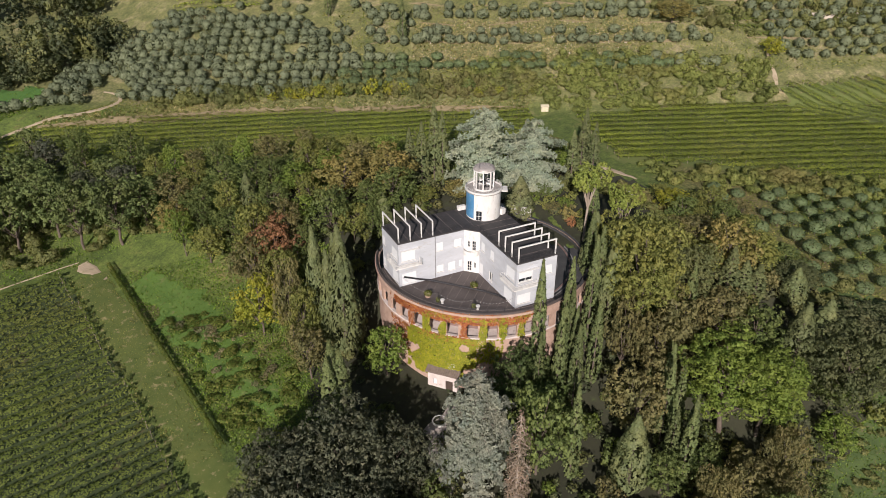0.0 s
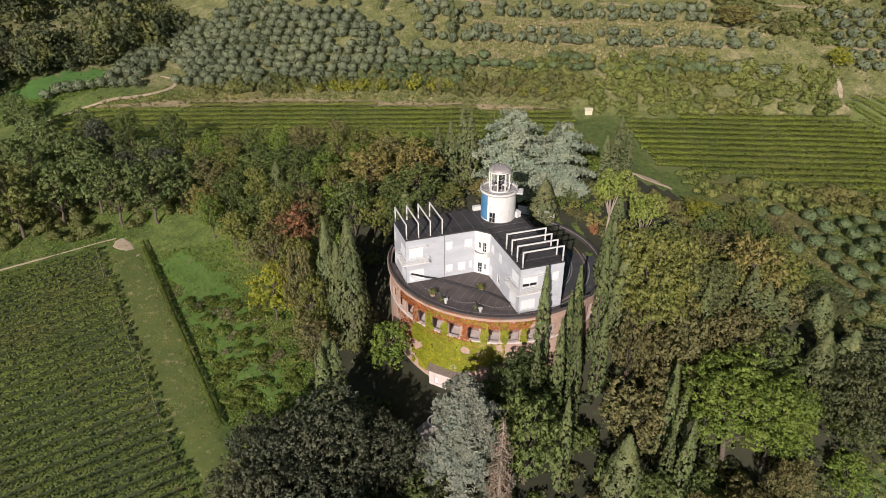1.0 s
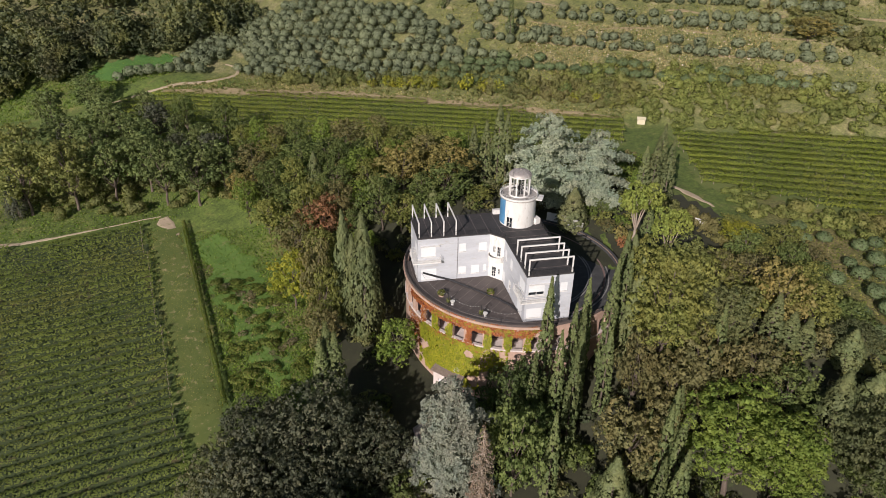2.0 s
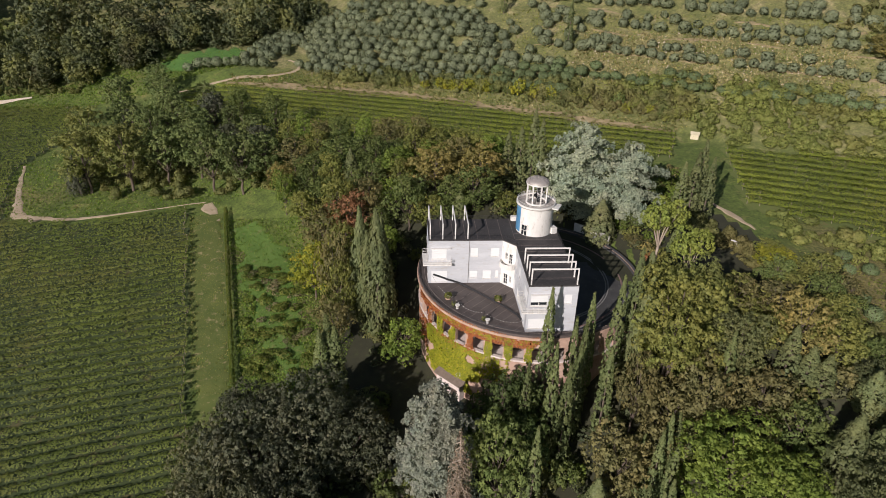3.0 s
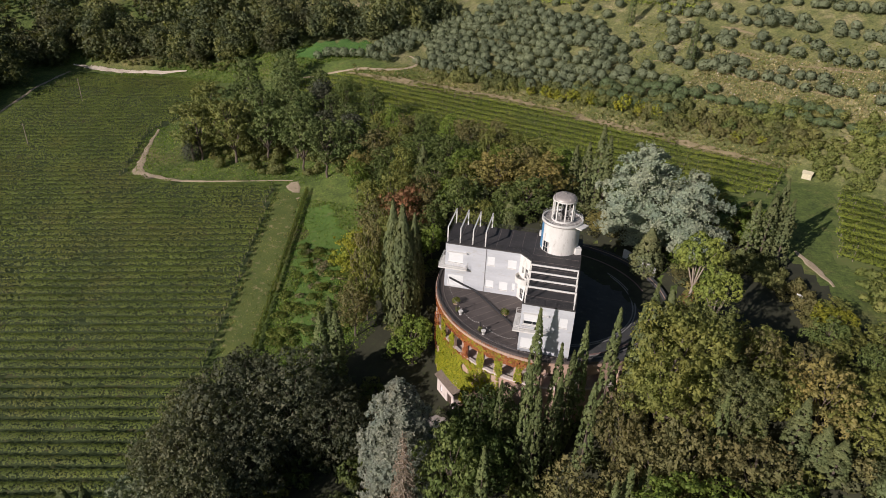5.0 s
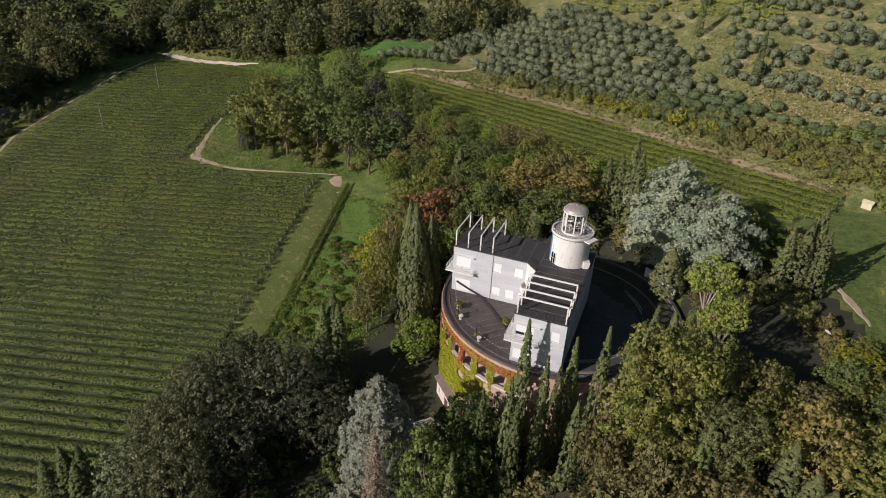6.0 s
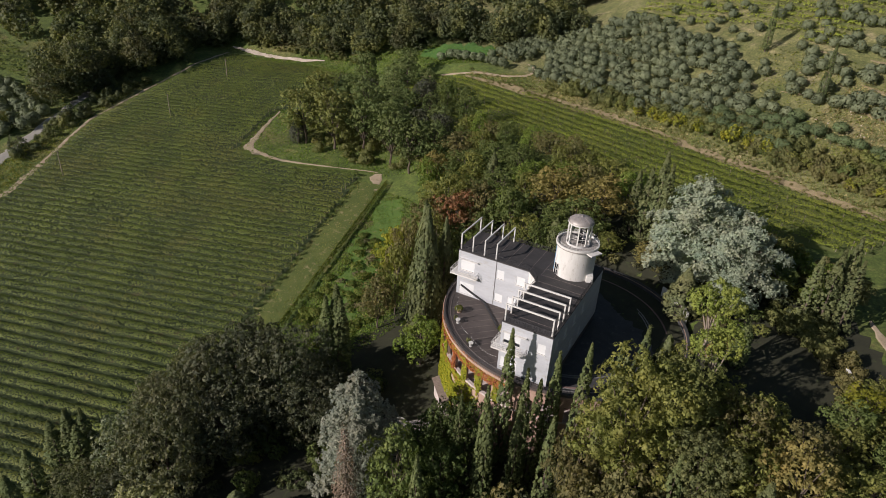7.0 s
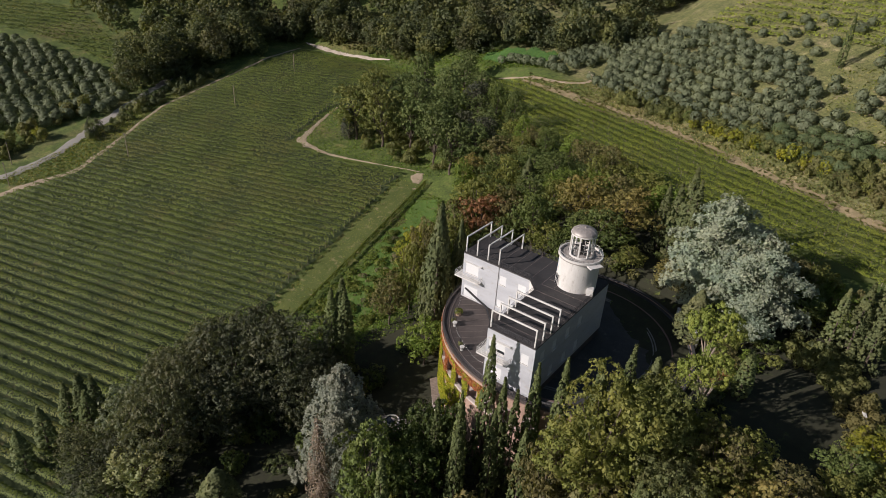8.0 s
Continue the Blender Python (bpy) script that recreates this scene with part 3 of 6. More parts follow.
for i in range(-11, 12):
    c = i * 1.75
    half = math.sqrt(max(0, 22 ** 2 - c * c))
    near = max(3.0, abs(c) + 5.8)
    if half < near + 0.5:
        continue
    bm = bmesh.new()
    box(bm, -half, -near, -0.035, 0.035, FLOOR, FLOOR + 0.02, m=pose(0, 0, 0, 0, 0, 45) @ pose(0, c, 0))
    house_part("roofing_seam", bm, SEAM)

# L-shaped upper storeys: each wall as one mesh with its openings
WINDOWS = {
    "front": [(0.6, 3.6, 5.75, 8.1, 0), (8.4, 9.9, 6.3, 8.2, 0), (12.5, 14.2, 6.2, 8.1, 0), (0.6, 3.8, 0.3, 2.9, 0), (8.4, 10.0, 1.2, 2.85, 0), (11.1, 12.8, 1.0, 2.9, 0), (13.7, 14.3, 1.3, 2.9, 0)],
    "lend": [(0.3, 1.7, 6.2, 8.1, 0), (5.4, 8.4, 5.75, 8.1, 0), (0.3, 1.7, 1.0, 3.0, 0), (5.4, 8.4, 0.3, 2.9, 0)],
    "inner": [(0.8, 2.2, 6.1, 8.1, 0), (4.6, 6.1, 6.1, 8.1, 0), (11.0, 14.0, 5.75, 8.1, 0), (0.2, 1.7, 0.3, 2.9, 0), (4.3, 5.7, 0.9, 3.0, 1), (10.4, 13.4, 0.3, 2.9, 0)],
    "rend": [(0.5, 3.6, 5.75, 8.1, 2), (0.4, 3.4, 0.8, 2.9, 0), (6.6, 8.0, 6.2, 8.1, 0)],
    "outer": [(2.0, 3.4, 6.1, 8.1, 0), (6.0, 7.4, 6.1, 8.1, 0), (10.5, 12, 6.1, 8.1, 0), (15.0, 16.5, 6.1, 8.1, 0), (2.0, 3.4, 1.0, 2.9, 0), (6.0, 7.4, 1.0, 2.9, 0), (10.5, 12, 1.0, 2.9, 0), (15.0, 16.5, 1.0, 2.9, 0)],
    "back": [(3.0, 4.4, 6.1, 8.1, 0), (8.0, 9.4, 6.1, 8.1, 0), (13.0, 14.4, 6.1, 8.1, 0), (3.0, 4.4, 1.0, 2.9, 0), (8.0, 9.4, 1.0, 2.9, 0), (13.0, 14.4, 1.0, 2.9, 0)],
}
H = ROOF - FLOOR - 0.25
CH = 2.4
WALLS = {   # name: start, bearing of the wall's run, length
    "front": ((-END, -HALF), 0, END - HALF - CH + 0.0),
    "inner": ((-HALF, -HALF - CH), -90, END - HALF - CH - 0.303),
    "rend": ((-HALF, -END), 0, 2 * HALF - 0.303),
    "outer": ((HALF, -END), 90, END + HALF - 0.303),
    "back": ((HALF, HALF), 180, END + HALF - 0.303),
    "lend": ((-END, HALF), -90, 2 * HALF - 0.303),
}
for name, (start, turn, length) in WALLS.items():
    holes = WINDOWS[name]
    at = pose(start[0], start[1], FLOOR + 0.02, 0, 0, turn)
    bm = wall(length, H, 0.3, [h[:4] for h in holes])
    bm.transform(at)
    house_part("upper_wall", bm, WALL_METAL, "white weathered sheet-metal cladding")
    for k in range(1, 10):   # horizontal laps of the cladding, broken at the openings
        z = k * 1.0 + 0.05
        x = 0.0
        for h in sorted([h for h in holes if h[2] - 0.2 < z < h[3] + 0.1]) + [(length, length, 0, 0, 0)]:
            if h[0] - x > 0.25:
                house_part("cladding_lap", boxes((x + 0.12, h[0] - 0.1 if h[0] < length else length - 0.12, -0.014, -0.002, z, z + 0.05), m=at), WALL_METAL)
            x = max(x, h[1] + 0.1)
    for x0, x1, z0, z1, how in holes:
        win = house_part("window", boxes((x0, x1, 0.2, 0.26, z0, z1), m=at), GLASS)
        fr = boxes((x0, x0 + 0.08, 0.08, 0.2, z0, z1), (x1 - 0.08, x1, 0.08, 0.2, z0, z1), (x0 + 0.08, x1 - 0.08, 0.08, 0.2, z1 - 0.08, z1), (x0 + 0.08, x1 - 0.08, 0.08, 0.2, z0, z0 + 0.08), ((x0 + x1) / 2 - 0.04, (x0 + x1) / 2 + 0.04, 0.1, 0.2, z0 + 0.08, z1 - 0.08), m=at)
        part("window_frame", fr, FRAME_WHITE, win)
        part("sill", boxes((x0 - 0.08, x1 + 0.08, -0.12, 0.07, z0 - 0.1, z0 - 0.002), m=at), FRAME_WHITE, win)
        if how != 1:
            low = z0 + (0.08 if how == 0 else 0.75)
            n = int((z1 - low) / 0.16)
            bm = bmesh.new()
            rows = []
            for q in range(n + 1):
                z = low + (z1 - low) * q / n
                for y, dz in ((0.05, -0.015), (0.02, 0.015)):
                    if low <= z + dz <= z1:
                        rows.append([bm.verts.new(at @ Vector((x, y, z + dz))) for x in (x0 + 0.01, x1 - 0.01)])
            for p, q in zip(rows, rows[1:]):
                bm.faces.new((p[0], p[1], q[1], q[0]))
            part("roller_shutter", bm, SHUTTER, win, "closed white roller shutter")
# downpipe in the long front, thin laps in the cladding
bm = boxes((8.08, 8.18, -0.09, -0.003, 0.1, H + 0.1), m=pose(-END, -HALF, FLOOR, 0, 0, 0))
house_part("downpipe", bm, LIGHT_SEAM, "grey downpipe")
for name in ("front", "inner", "rend", "lend"):
    start, turn, length = WALLS[name]
    at = pose(start[0], start[1], FLOOR, 0, 0, turn)
    for z in (0.25, 4.75, 9.2):
        house_part("string_course", boxes((0.0, length, -0.035, -0.003, z, z + 0.1), m=at), WALL_METAL)

# the cut corner with its bay, doors and little round balcony
bay = pose(-HALF - CH, -HALF, FLOOR, 0, 0, -45)
bl = CH * math.sqrt(2)
BAY_HOLES = [(0.75, 1.75, 0.25, 2.6), (2.2, 2.7, 1.1, 2.5), (0.8, 1.4, 6.0, 7.5), (1.75, 2.6, 5.3, 7.5)]
bm = wall(bl, H, 0.3, BAY_HOLES)
bm.transform(bay)
house_part("bay_wall", bm, PLASTER, "bright white plaster bay")
for x0, x1, z0, z1 in BAY_HOLES:
    d = house_part("french_door", boxes((x0, x1, 0.18, 0.24, z0, z1), m=bay), GLASS, "dark glazed door with white bars")
    bars = [(x0, x0 + 0.07, 0.08, 0.18, z0, z1), (x1 - 0.07, x1, 0.08, 0.18, z0, z1), ((x0 + x1) / 2 - 0.03, (x0 + x1) / 2 + 0.03, 0.1, 0.18, z0, z1)]
    bars += [(x0 + 0.07, x1 - 0.07, 0.105, 0.175, z, z + 0.05) for z in (z0, z0 + 0.65, z0 + 1.3, z1 - 0.05)]
    part("door_frame", boxes(*bars, m=bay), FRAME_WHITE, d)
slab = ring(0.2, 1.75, 4.6, 4.85, 180, 360, 16)
slab.transform(pose(-HALF - CH, -HALF, FLOOR, 0, 0, -45) @ pose(bl / 2, 0, 0))
house_part("bay_balcony", slab, PLASTER, "small rounded balcony", )
front = ring(1.62, 1.75, 4.85, 5.75, 180, 360, 16)
front.transform(pose(-HALF - CH, -HALF, FLOOR, 0, 0, -45) @ pose(bl / 2, 0, 0))
house_part("bay_parapet", front, PLASTER)


# corner balconies that wrap the wing ends
def balcony(at, a_len, b_len, flip):
    """A thin slab round an outer corner with an iron rail; at: the corner, x along the front, y out."""
    t = house_part("balcony", boxes((-1.15, a_len, -1.15, -0.01, 4.75, 5.0), (-1.15, -0.01, -0.01, b_len, 4.75, 5.0), m=at, bevel=0.02), PLASTER, "white corner balcony slab with rust stains")
    bm = bmesh.new()
    run = [(a_len - 0.05, -0.05), (a_len - 0.05, -1.08), (-1.08, -1.08), (-1.08, b_len - 0.05), (-0.05, b_len - 0.05)]
    for (x0, y0), (x1, y1) in zip(run, run[1:]):
        for z in (5.35, 5.7, 6.05):
            bar(bm, (x0, y0, z), (x1, y1, z), 0.03)
        n = max(1, int(math.hypot(x1 - x0, y1 - y0) / 0.9))
        for k in range(n + 1):
            x, y = x0 + (x1 - x0) * k / n, y0 + (y1 - y0) * k / n
            bar(bm, (x, y, 4.98), (x, y, 6.05), 0.025)
    bm.transform(at)
    part("balcony_rail", bm, FRAME_WHITE, t, "thin white painted rail")
    part("awning", boxes((0.4, a_len - 0.2, -0.55, -0.02, 8.25, 8.33), m=at), FRAME_WHITE, t)


balcony(pose(-END, -HALF, FLOOR), 4.6, 3.8, 1)
mirror = pose(-HALF, -END, FLOOR)
balcony(mirror, 4.9, 4.4, 1)

# flat roofs, edge rails, white portal frames
bm = boxes((-END - 0.05, HALF + 0.05, -HALF - 0.05, HALF + 0.05, ROOF - 0.25, ROOF), (-HALF - 0.05, HALF + 0.05, -END - 0.05, -HALF - 0.05, ROOF - 0.25, ROOF))
house_part("roof", bm, BITUMEN, "dark bitumen flat roof")
tri = bmesh.new()
vs = [tri.verts.new((x, y, z)) for z in (ROOF - 0.25, ROOF) for x, y in ((-HALF - CH, -HALF - 0.05), (-HALF - 0.05, -HALF - CH), (-HALF - 0.05, -HALF - 0.05))]
for f in ((0, 1, 2), (5, 4, 3), (0, 3, 4, 1), (1, 4, 5, 2), (2, 5, 3, 0)):
    tri.faces.new([vs[i] for i in f])
house_part("bay_roof", tri, BITUMEN)
for k in range(1, 9):
    x = -END + k * 2.45
    house_part("roofing_seam", boxes((x, x + 0.06, -HALF + 0.15, HALF - 0.15, ROOF, ROOF + 0.02)), SEAM)
    house_part("roofing_seam", boxes((-HALF + 0.15, HALF - 0.15, x, x + 0.06, ROOF, ROOF + 0.02)), SEAM)


def fence(points, z, height=0.95, step=1.2, bars=5, post=0.028):
    bm = bmesh.new()
    for (x0, y0), (x1, y1) in zip(points, points[1:]):
        d = math.hypot(x1 - x0, y1 - y0)
        n = max(1, int(d / step))
        for k in range(n + 1):
            x, y = x0 + (x1 - x0) * k / n, y0 + (y1 - y0) * k / n
            bar(bm, (x, y, z), (x, y, z + height), post, 4)
        for k in range(bars):
            h = z + height * (k + 1) / bars
            bar(bm, (x0, y0, h), (x1, y1, h), 0.02 if k < bars - 1 else 0.03, 4)
    return bm


e = 0.12
house_part("roof_rail", fence([(-END + e, HALF - e), (-END + e, -HALF + e), (-HALF - CH, -HALF + e), (-HALF + e, -HALF - CH), (-HALF + e, -END + e), (HALF - e, -END + e), (HALF - e, HALF - e), (-END + e, HALF - e)], ROOF), IRON, "low dark iron rail")
rim = [((R - 0.15) * math.cos(radians(a)), (R - 0.15) * math.sin(radians(a))) for a in range(160, 293, 4)]
house_part("terrace_rail", fence(rim, 10.2, 0.95, 1.1, 6), IRON, "dark iron terrace rail")
PH = 23.1
for k in range(4):
    x = -END + 0.15 + k * 2.5
    bm = boxes((x, x + 0.22, -HALF + 0.25, -HALF + 0.47, ROOF, PH), (x, x + 0.22, HALF - 0.47, HALF - 0.25, ROOF, PH), (x, x + 0.22, -HALF + 0.25, HALF - 0.25, PH, PH + 0.25))
    house_part("portal_frame", bm, FRAME_WHITE, "white steel portal frame over the roof terrace")
    bm = boxes((-HALF + 0.25, -HALF + 0.47, x, x + 0.22, ROOF, PH), (HALF - 0.47, HALF - 0.25, x, x + 0.22, ROOF, PH), (-HALF + 0.25, HALF - 0.25, x, x + 0.22, PH, PH + 0.25))
    house_part("portal_frame", bm, FRAME_WHITE, "white steel portal frame over the roof terrace")

# the round tower and its lantern
GAL = 25.9
tower = house_part("tower", ring(3.3, 3.65, FLOOR, GAL, n=64), PLASTER, "white plastered round tower with a blue strip", smooth=False)
part("tower_ceiling", disc(3.32, GAL - 0.3, GAL - 0.05, 48), PLASTER, tower)
part("blue_strip", ring(3.65, 3.69, ROOF + 0.3, GAL - 0.1, 140, 208, 20), BLUE, tower, "faded blue painted strip")
part("gallery", disc(3.95, GAL, GAL + 0.2, 64), PIT_RIM, tower, "thin stained gallery slab")
part("gallery_kerb", ring(3.7, 3.95, GAL + 0.2, GAL + 0.55, n=64), PLASTER, tower)
part("gallery_spur", boxes((2.0, 5.0, -1.3, 1.3, GAL - 0.05, GAL + 0.15), m=pose(0, 0, 0, 0, 0, -28)), PLASTER, tower)
part("gallery_rail", fence([(3.82 * math.cos(radians(a)), 3.82 * math.sin(radians(a))) for a in range(0, 361, 15)], GAL + 0.55, 0.5, 1.2, 2, 0.02), FRAME_WHITE, tower)
door_at = pose(0, 0, ROOF, 0, 0, -132.6 + 90)
part("tower_door", boxes((-0.6, 0.6, -3.71, -3.45, 0.1, 2.3), m=door_at), GLASS, tower, "dark glazed door")
part("door_frame", boxes((-0.72, -0.6, -3.75, -3.45, 0.1, 2.3), (0.6, 0.72, -3.75, -3.45, 0.1, 2.3), (-0.72, 0.72, -3.75, -3.45, 2.3, 2.42), (-0.04, 0.04, -3.74, -3.71, 0.1, 2.3), (-0.6, 0.6, -3.74, -3.715, 1.1, 1.17), m=door_at), FRAME_WHITE, tower)
part("roof_hatch", boxes((-0.6, 0.6, -0.7, 0.7, ROOF, ROOF + 1.3), m=pose(3.6, -1.6, 0, 0, 0, 20), bevel=0.03), PLASTER, tower, "small white hatch box")
part("roof_kerb", boxes((-4.2, -2.4, 3.5, 4.3, ROOF, ROOF + 1.0), bevel=0.03), PLASTER, tower)
L0, L1 = GAL + 0.2, 30.3      # foot and head of the lantern's posts
lantern = part("lantern", ring(2.0, 2.15, L0, L0 + 0.35, n=32), PLASTER, house, "glazed lantern room with white posts and a grey dome")
for k in range(8):
    part("lantern_post", boxes((1.97, 2.19, -0.12, 0.12, L0 + 0.35, L1), m=pose(0, 0, 0, 0, 0, k * 45 + 12)), FRAME_WHITE, lantern)
part("lantern_ring", ring(1.9, 2.32, L1, L1 + 0.2, n=48), FRAME_WHITE, lantern)
bm = bmesh.new()
bmesh.ops.create_uvsphere(bm, u_segments=40, v_segments=16, radius=1)
bmesh.ops.delete(bm, geom=[v for v in bm.verts if v.co.z < -0.01], context="VERTS")
bm.transform(Matrix.Translation((0, 0, L1 + 0.2)) @ Matrix.Diagonal((2.28, 2.28, 1.0, 1)))
part("dome", bm, DOME, lantern, "weathered grey dome", smooth=True)
for k in range(12):
    a = radians(k * 30)
    bm = bmesh.new()
    arc = [(2.29 * math.cos(q * math.pi / 12), L1 + 0.2 + 1.02 * math.sin(q * math.pi / 12)) for q in range(6)]
    for (r0, z0), (r1, z1) in zip(arc, arc[1:]):
        bar(bm, (r0 * math.cos(a), r0 * math.sin(a), z0), (r1 * math.cos(a), r1 * math.sin(a), z1), 0.025, 4)
    part("dome_rib", bm, DOME, lantern)
part("finial", boxes((-0.12, 0.12, -0.12, 0.12, L1 + 1.15, L1 + 1.4)), DOME, lantern)
bm = bmesh.new()
for k in range(18):
    a, b = radians(k * 25.7), radians(k * 25.7 + 25.7)
    z = L0 + 0.15 + k * 0.2
    bmesh.ops.create_cube(bm, size=1, matrix=pose(0.75 * math.cos(a), 0.75 * math.sin(a), z, 0, 0, math.degrees(a)) @ Matrix.Diagonal((1.2, 0.35, 0.06, 1)))
    bar(bm, (1.3 * math.cos(a), 1.3 * math.sin(a), z), (1.3 * math.cos(b), 1.3 * math.sin(b), z + 0.2), 0.03)
bar(bm, (0, 0, L0), (0, 0, L1), 0.14, 8)
part("spiral_stair", bm, IRON, lantern, "dark spiral stair")
for k in range(16):
    a, b = radians(k * 22.5 + 12), radians(k * 22.5 + 34.5)
    bm = bmesh.new()
    for z in (L0 + 1.6, L0 + 2.9):
        bar(bm, (2.08 * math.cos(a), 2.08 * math.sin(a), z), (2.08 * math.cos(b), 2.08 * math.sin(b), z), 0.025, 4)
    bar(bm, (2.08 * math.cos(a), 2.08 * math.sin(a), L0 + 0.35), (2.08 * math.cos(a), 2.08 * math.sin(a), L1), 0.02, 4)
    part("glazing_bar", bm, FRAME_WHITE, lantern)
bm = bmesh.new()
bar(bm, (-1.9, -1.2, L1), (-1.9, -1.2, L1 + 2.8), 0.03, 5)
part("lightning_rod", bm, IRON, lantern)


# ---- creeper on the base ----
def creeper(name, zones, mat, label, size=0.36):
    """Leaves on the round base: zones of bearing, height, number."""
    P, N = [], []
    for a0, a1, z0, z1, n in zones:
        a = np.radians(a0 + (a1 - a0) * rs.rand(n))
        z = z0 + (z1 - z0) * rs.rand(n)
        k = np.array([noise.noise((x * 9, h * 0.35, a0)) for x, h in zip(a, z)])
        edge = np.minimum(np.abs(np.degrees(a) - a0), np.abs(np.degrees(a) - a1)) / max(1.0, 0.3 * (a1 - a0))
        keep = (k + 0.45 * np.minimum(1, edge) > -0.1 * rs.rand(n))
        a, z, k = a[keep], z[keep], k[keep]
        r = R - 0.1 + 0.25 * rs.rand(len(a)) + 0.25 * np.maximum(0, k)
        P.append(np.stack([r * np.cos(a), r * np.sin(a), z], 1))
        N.append(np.stack([np.cos(a), np.sin(a), 0.3 + 0 * a], 1))
    V, F = cards(np.concatenate(P), np.concatenate(N), size, 0.45)
    mesh_ob(name, V, F, mat, house, label)


creeper("creeper", [(-159, -121, -7, 3.9, 12000), (-123, -108, -2, 3.9, 900), (-148.6, -144.2, 3.8, 8.0, 420), (-139.9, -135.9, 3.8, 7.6, 380), (-119.9, -116.0, 3.8, 8.6, 380), (-110.2, -106.5, 3.8, 8.6, 380), (-101, -97, 3.8, 8.6, 320), (-150, -95, 8.0, 9.6, 700)], CREEPER_GREEN, "yellow-green creeper")
creeper("red_creeper", [(-172, -92, 7.3, 9.9, 4200), (-129.2, -125, 3.8, 7.4, 260), (-157.5, -153.5, 4, 7.4, 120), (-172, -158, -3, 3.5, 500), (-160, -120, 2.6, 4.2, 500)], CREEPER_RED, "rust-red autumn creeper")

# ---- entrance porch at the foot of the base ----
porch = thing("entrance_porch", "small white porch with grey tiled roof against the wall", "porch")
pm = pose(HX, HY, 0, 0, 0, -137) @ pose(R - 1.7, 0, 0.4, 0, 0, 90)
bm = wall(6.4, 5.0, 0.3, [(1.2, 2.0, 1.9, 3.4), (3.9, 5.5, 0.8, 3.5)])
bm.transform(pm @ pose(-3.2, -2.7, -10.6))
part("front_wall", bm, PINK, porch)
for x in (-3.2, 2.9):
    part("side_wall", boxes((x, x + 0.3, -2.4, 0, -10.6, -5.6), m=pm), PINK, porch)
part("door", boxes((0.7, 2.3, -2.5, -2.42, -9.8, -7.1), m=pm), DARKWOOD, porch, "dark wooden door")
part("window", boxes((-2.0, -1.2, -2.5, -2.42, -8.7, -7.2), m=pm), SHUTTER, porch, "small white shutter")
for k in range(16):
    x = -3.6 + k * 0.45
    bm = bmesh.new()
    bmesh.ops.create_cone(bm, cap_ends=True, segments=8, radius1=0.26, radius2=0.26, depth=3.5, matrix=pm @ pose(x + 0.2, -1.5, -4.95, 90 + 17, 0, 0))
    part("roof_tile", bm, TILE, porch)
part("roof_board", boxes((-3.6, 3.6, -1.7, 1.7, -0.2, -0.1), m=pm @ pose(0, -1.5, -5.0, 17, 0, 0)), TILE, porch)
part("chimney", boxes((0.4, 2.4, -1.6, -0.6, -5.2, -3.4), m=pm, bevel=0.04), PLASTER, porch, "white masonry block")

basin = thing("garden_basin", "round stone basin with a pale rim beside the drive", "basin", at=(-22.4, -24.6, gz(-22.4, -24.6)))
part("rim", ring(1.3, 1.5, -0.4, 0.35, n=40), PLASTER, basin, "pale stone rim")
part("water", disc(1.31, -0.3, 0.15, 40), GLASS, basin, "still dark water")

# ---- on the terrace ----
# a dark tube modelled in place of the shadow band on wall and terrace
shadow_tube = thing("cable", "dark tube standing in for a shadow band down the wall and across the terrace", "cable")
bm = bmesh.new()
run = [(-20.9, -4.9, 12.1), (-18.2, -5.0, 11.0), (-15.6, -5.1, 10.08), (-13.6, -7.1, 10.06), (-11.6, -9.2, 10.06), (-9.4, -11.6, 10.06), (-7.2, -14.0, 10.06), (-5.4, -16.6, 10.06), (-4.75, -18.5, 10.1)]
rings = []
for i, p in enumerate(run):
    d = (Vector(run[min(i + 1, len(run) - 1)]) - Vector(run[max(i - 1, 0)])).normalized()
    side = d.cross(Vector((0, 0, 1))).normalized()
    rise_ = side.cross(d)
    rings.append([bm.verts.new(Vector(p) + 0.2 * (side * math.cos(k * math.pi / 4) + rise_ * math.sin(k * math.pi / 4))) for k in range(8)])
for p, q in zip(rings, rings[1:]):
    for k in range(8):
        bm.faces.new((p[k], p[(k + 1) % 8], q[(k + 1) % 8], q[k]))
bm.faces.new(rings[0][::-1])
bm.faces.new(rings[-1])
part("cable_run", bm, IRON, shadow_tube)
posts = [(-17.3, -13.6), (-12.0, -18.6)]
garland = thing("string_lights", "sagging string of small white bulbs between posts", "string lights")
line = [(-21.2, -4.9, 12.0), (-17.3, -13.6, 12.2), (-12.0, -18.6, 12.2), (-4.9, -21.4, 12.0)]
wire = bmesh.new()
for p, q in zip(line, line[1:]):
    p, q = Vector(p), Vector(q)
    last = p
    for k in range(1, 13):
        f = k / 12
        c = p.lerp(q, f) - Vector((0, 0, 1.1 * 4 * f * (1 - f)))
        bar(wire, last, c, 0.02, 4)
        if k < 12:
            bm = bmesh.new()
            bmesh.ops.create_icosphere(bm, subdivisions=1, radius=0.075, matrix=Matrix.Translation(c - Vector((0, 0, 0.1))))
            part("bulb", bm, FRAME_WHITE, garland)
        last = c
part("wire", wire, IRON, garland)
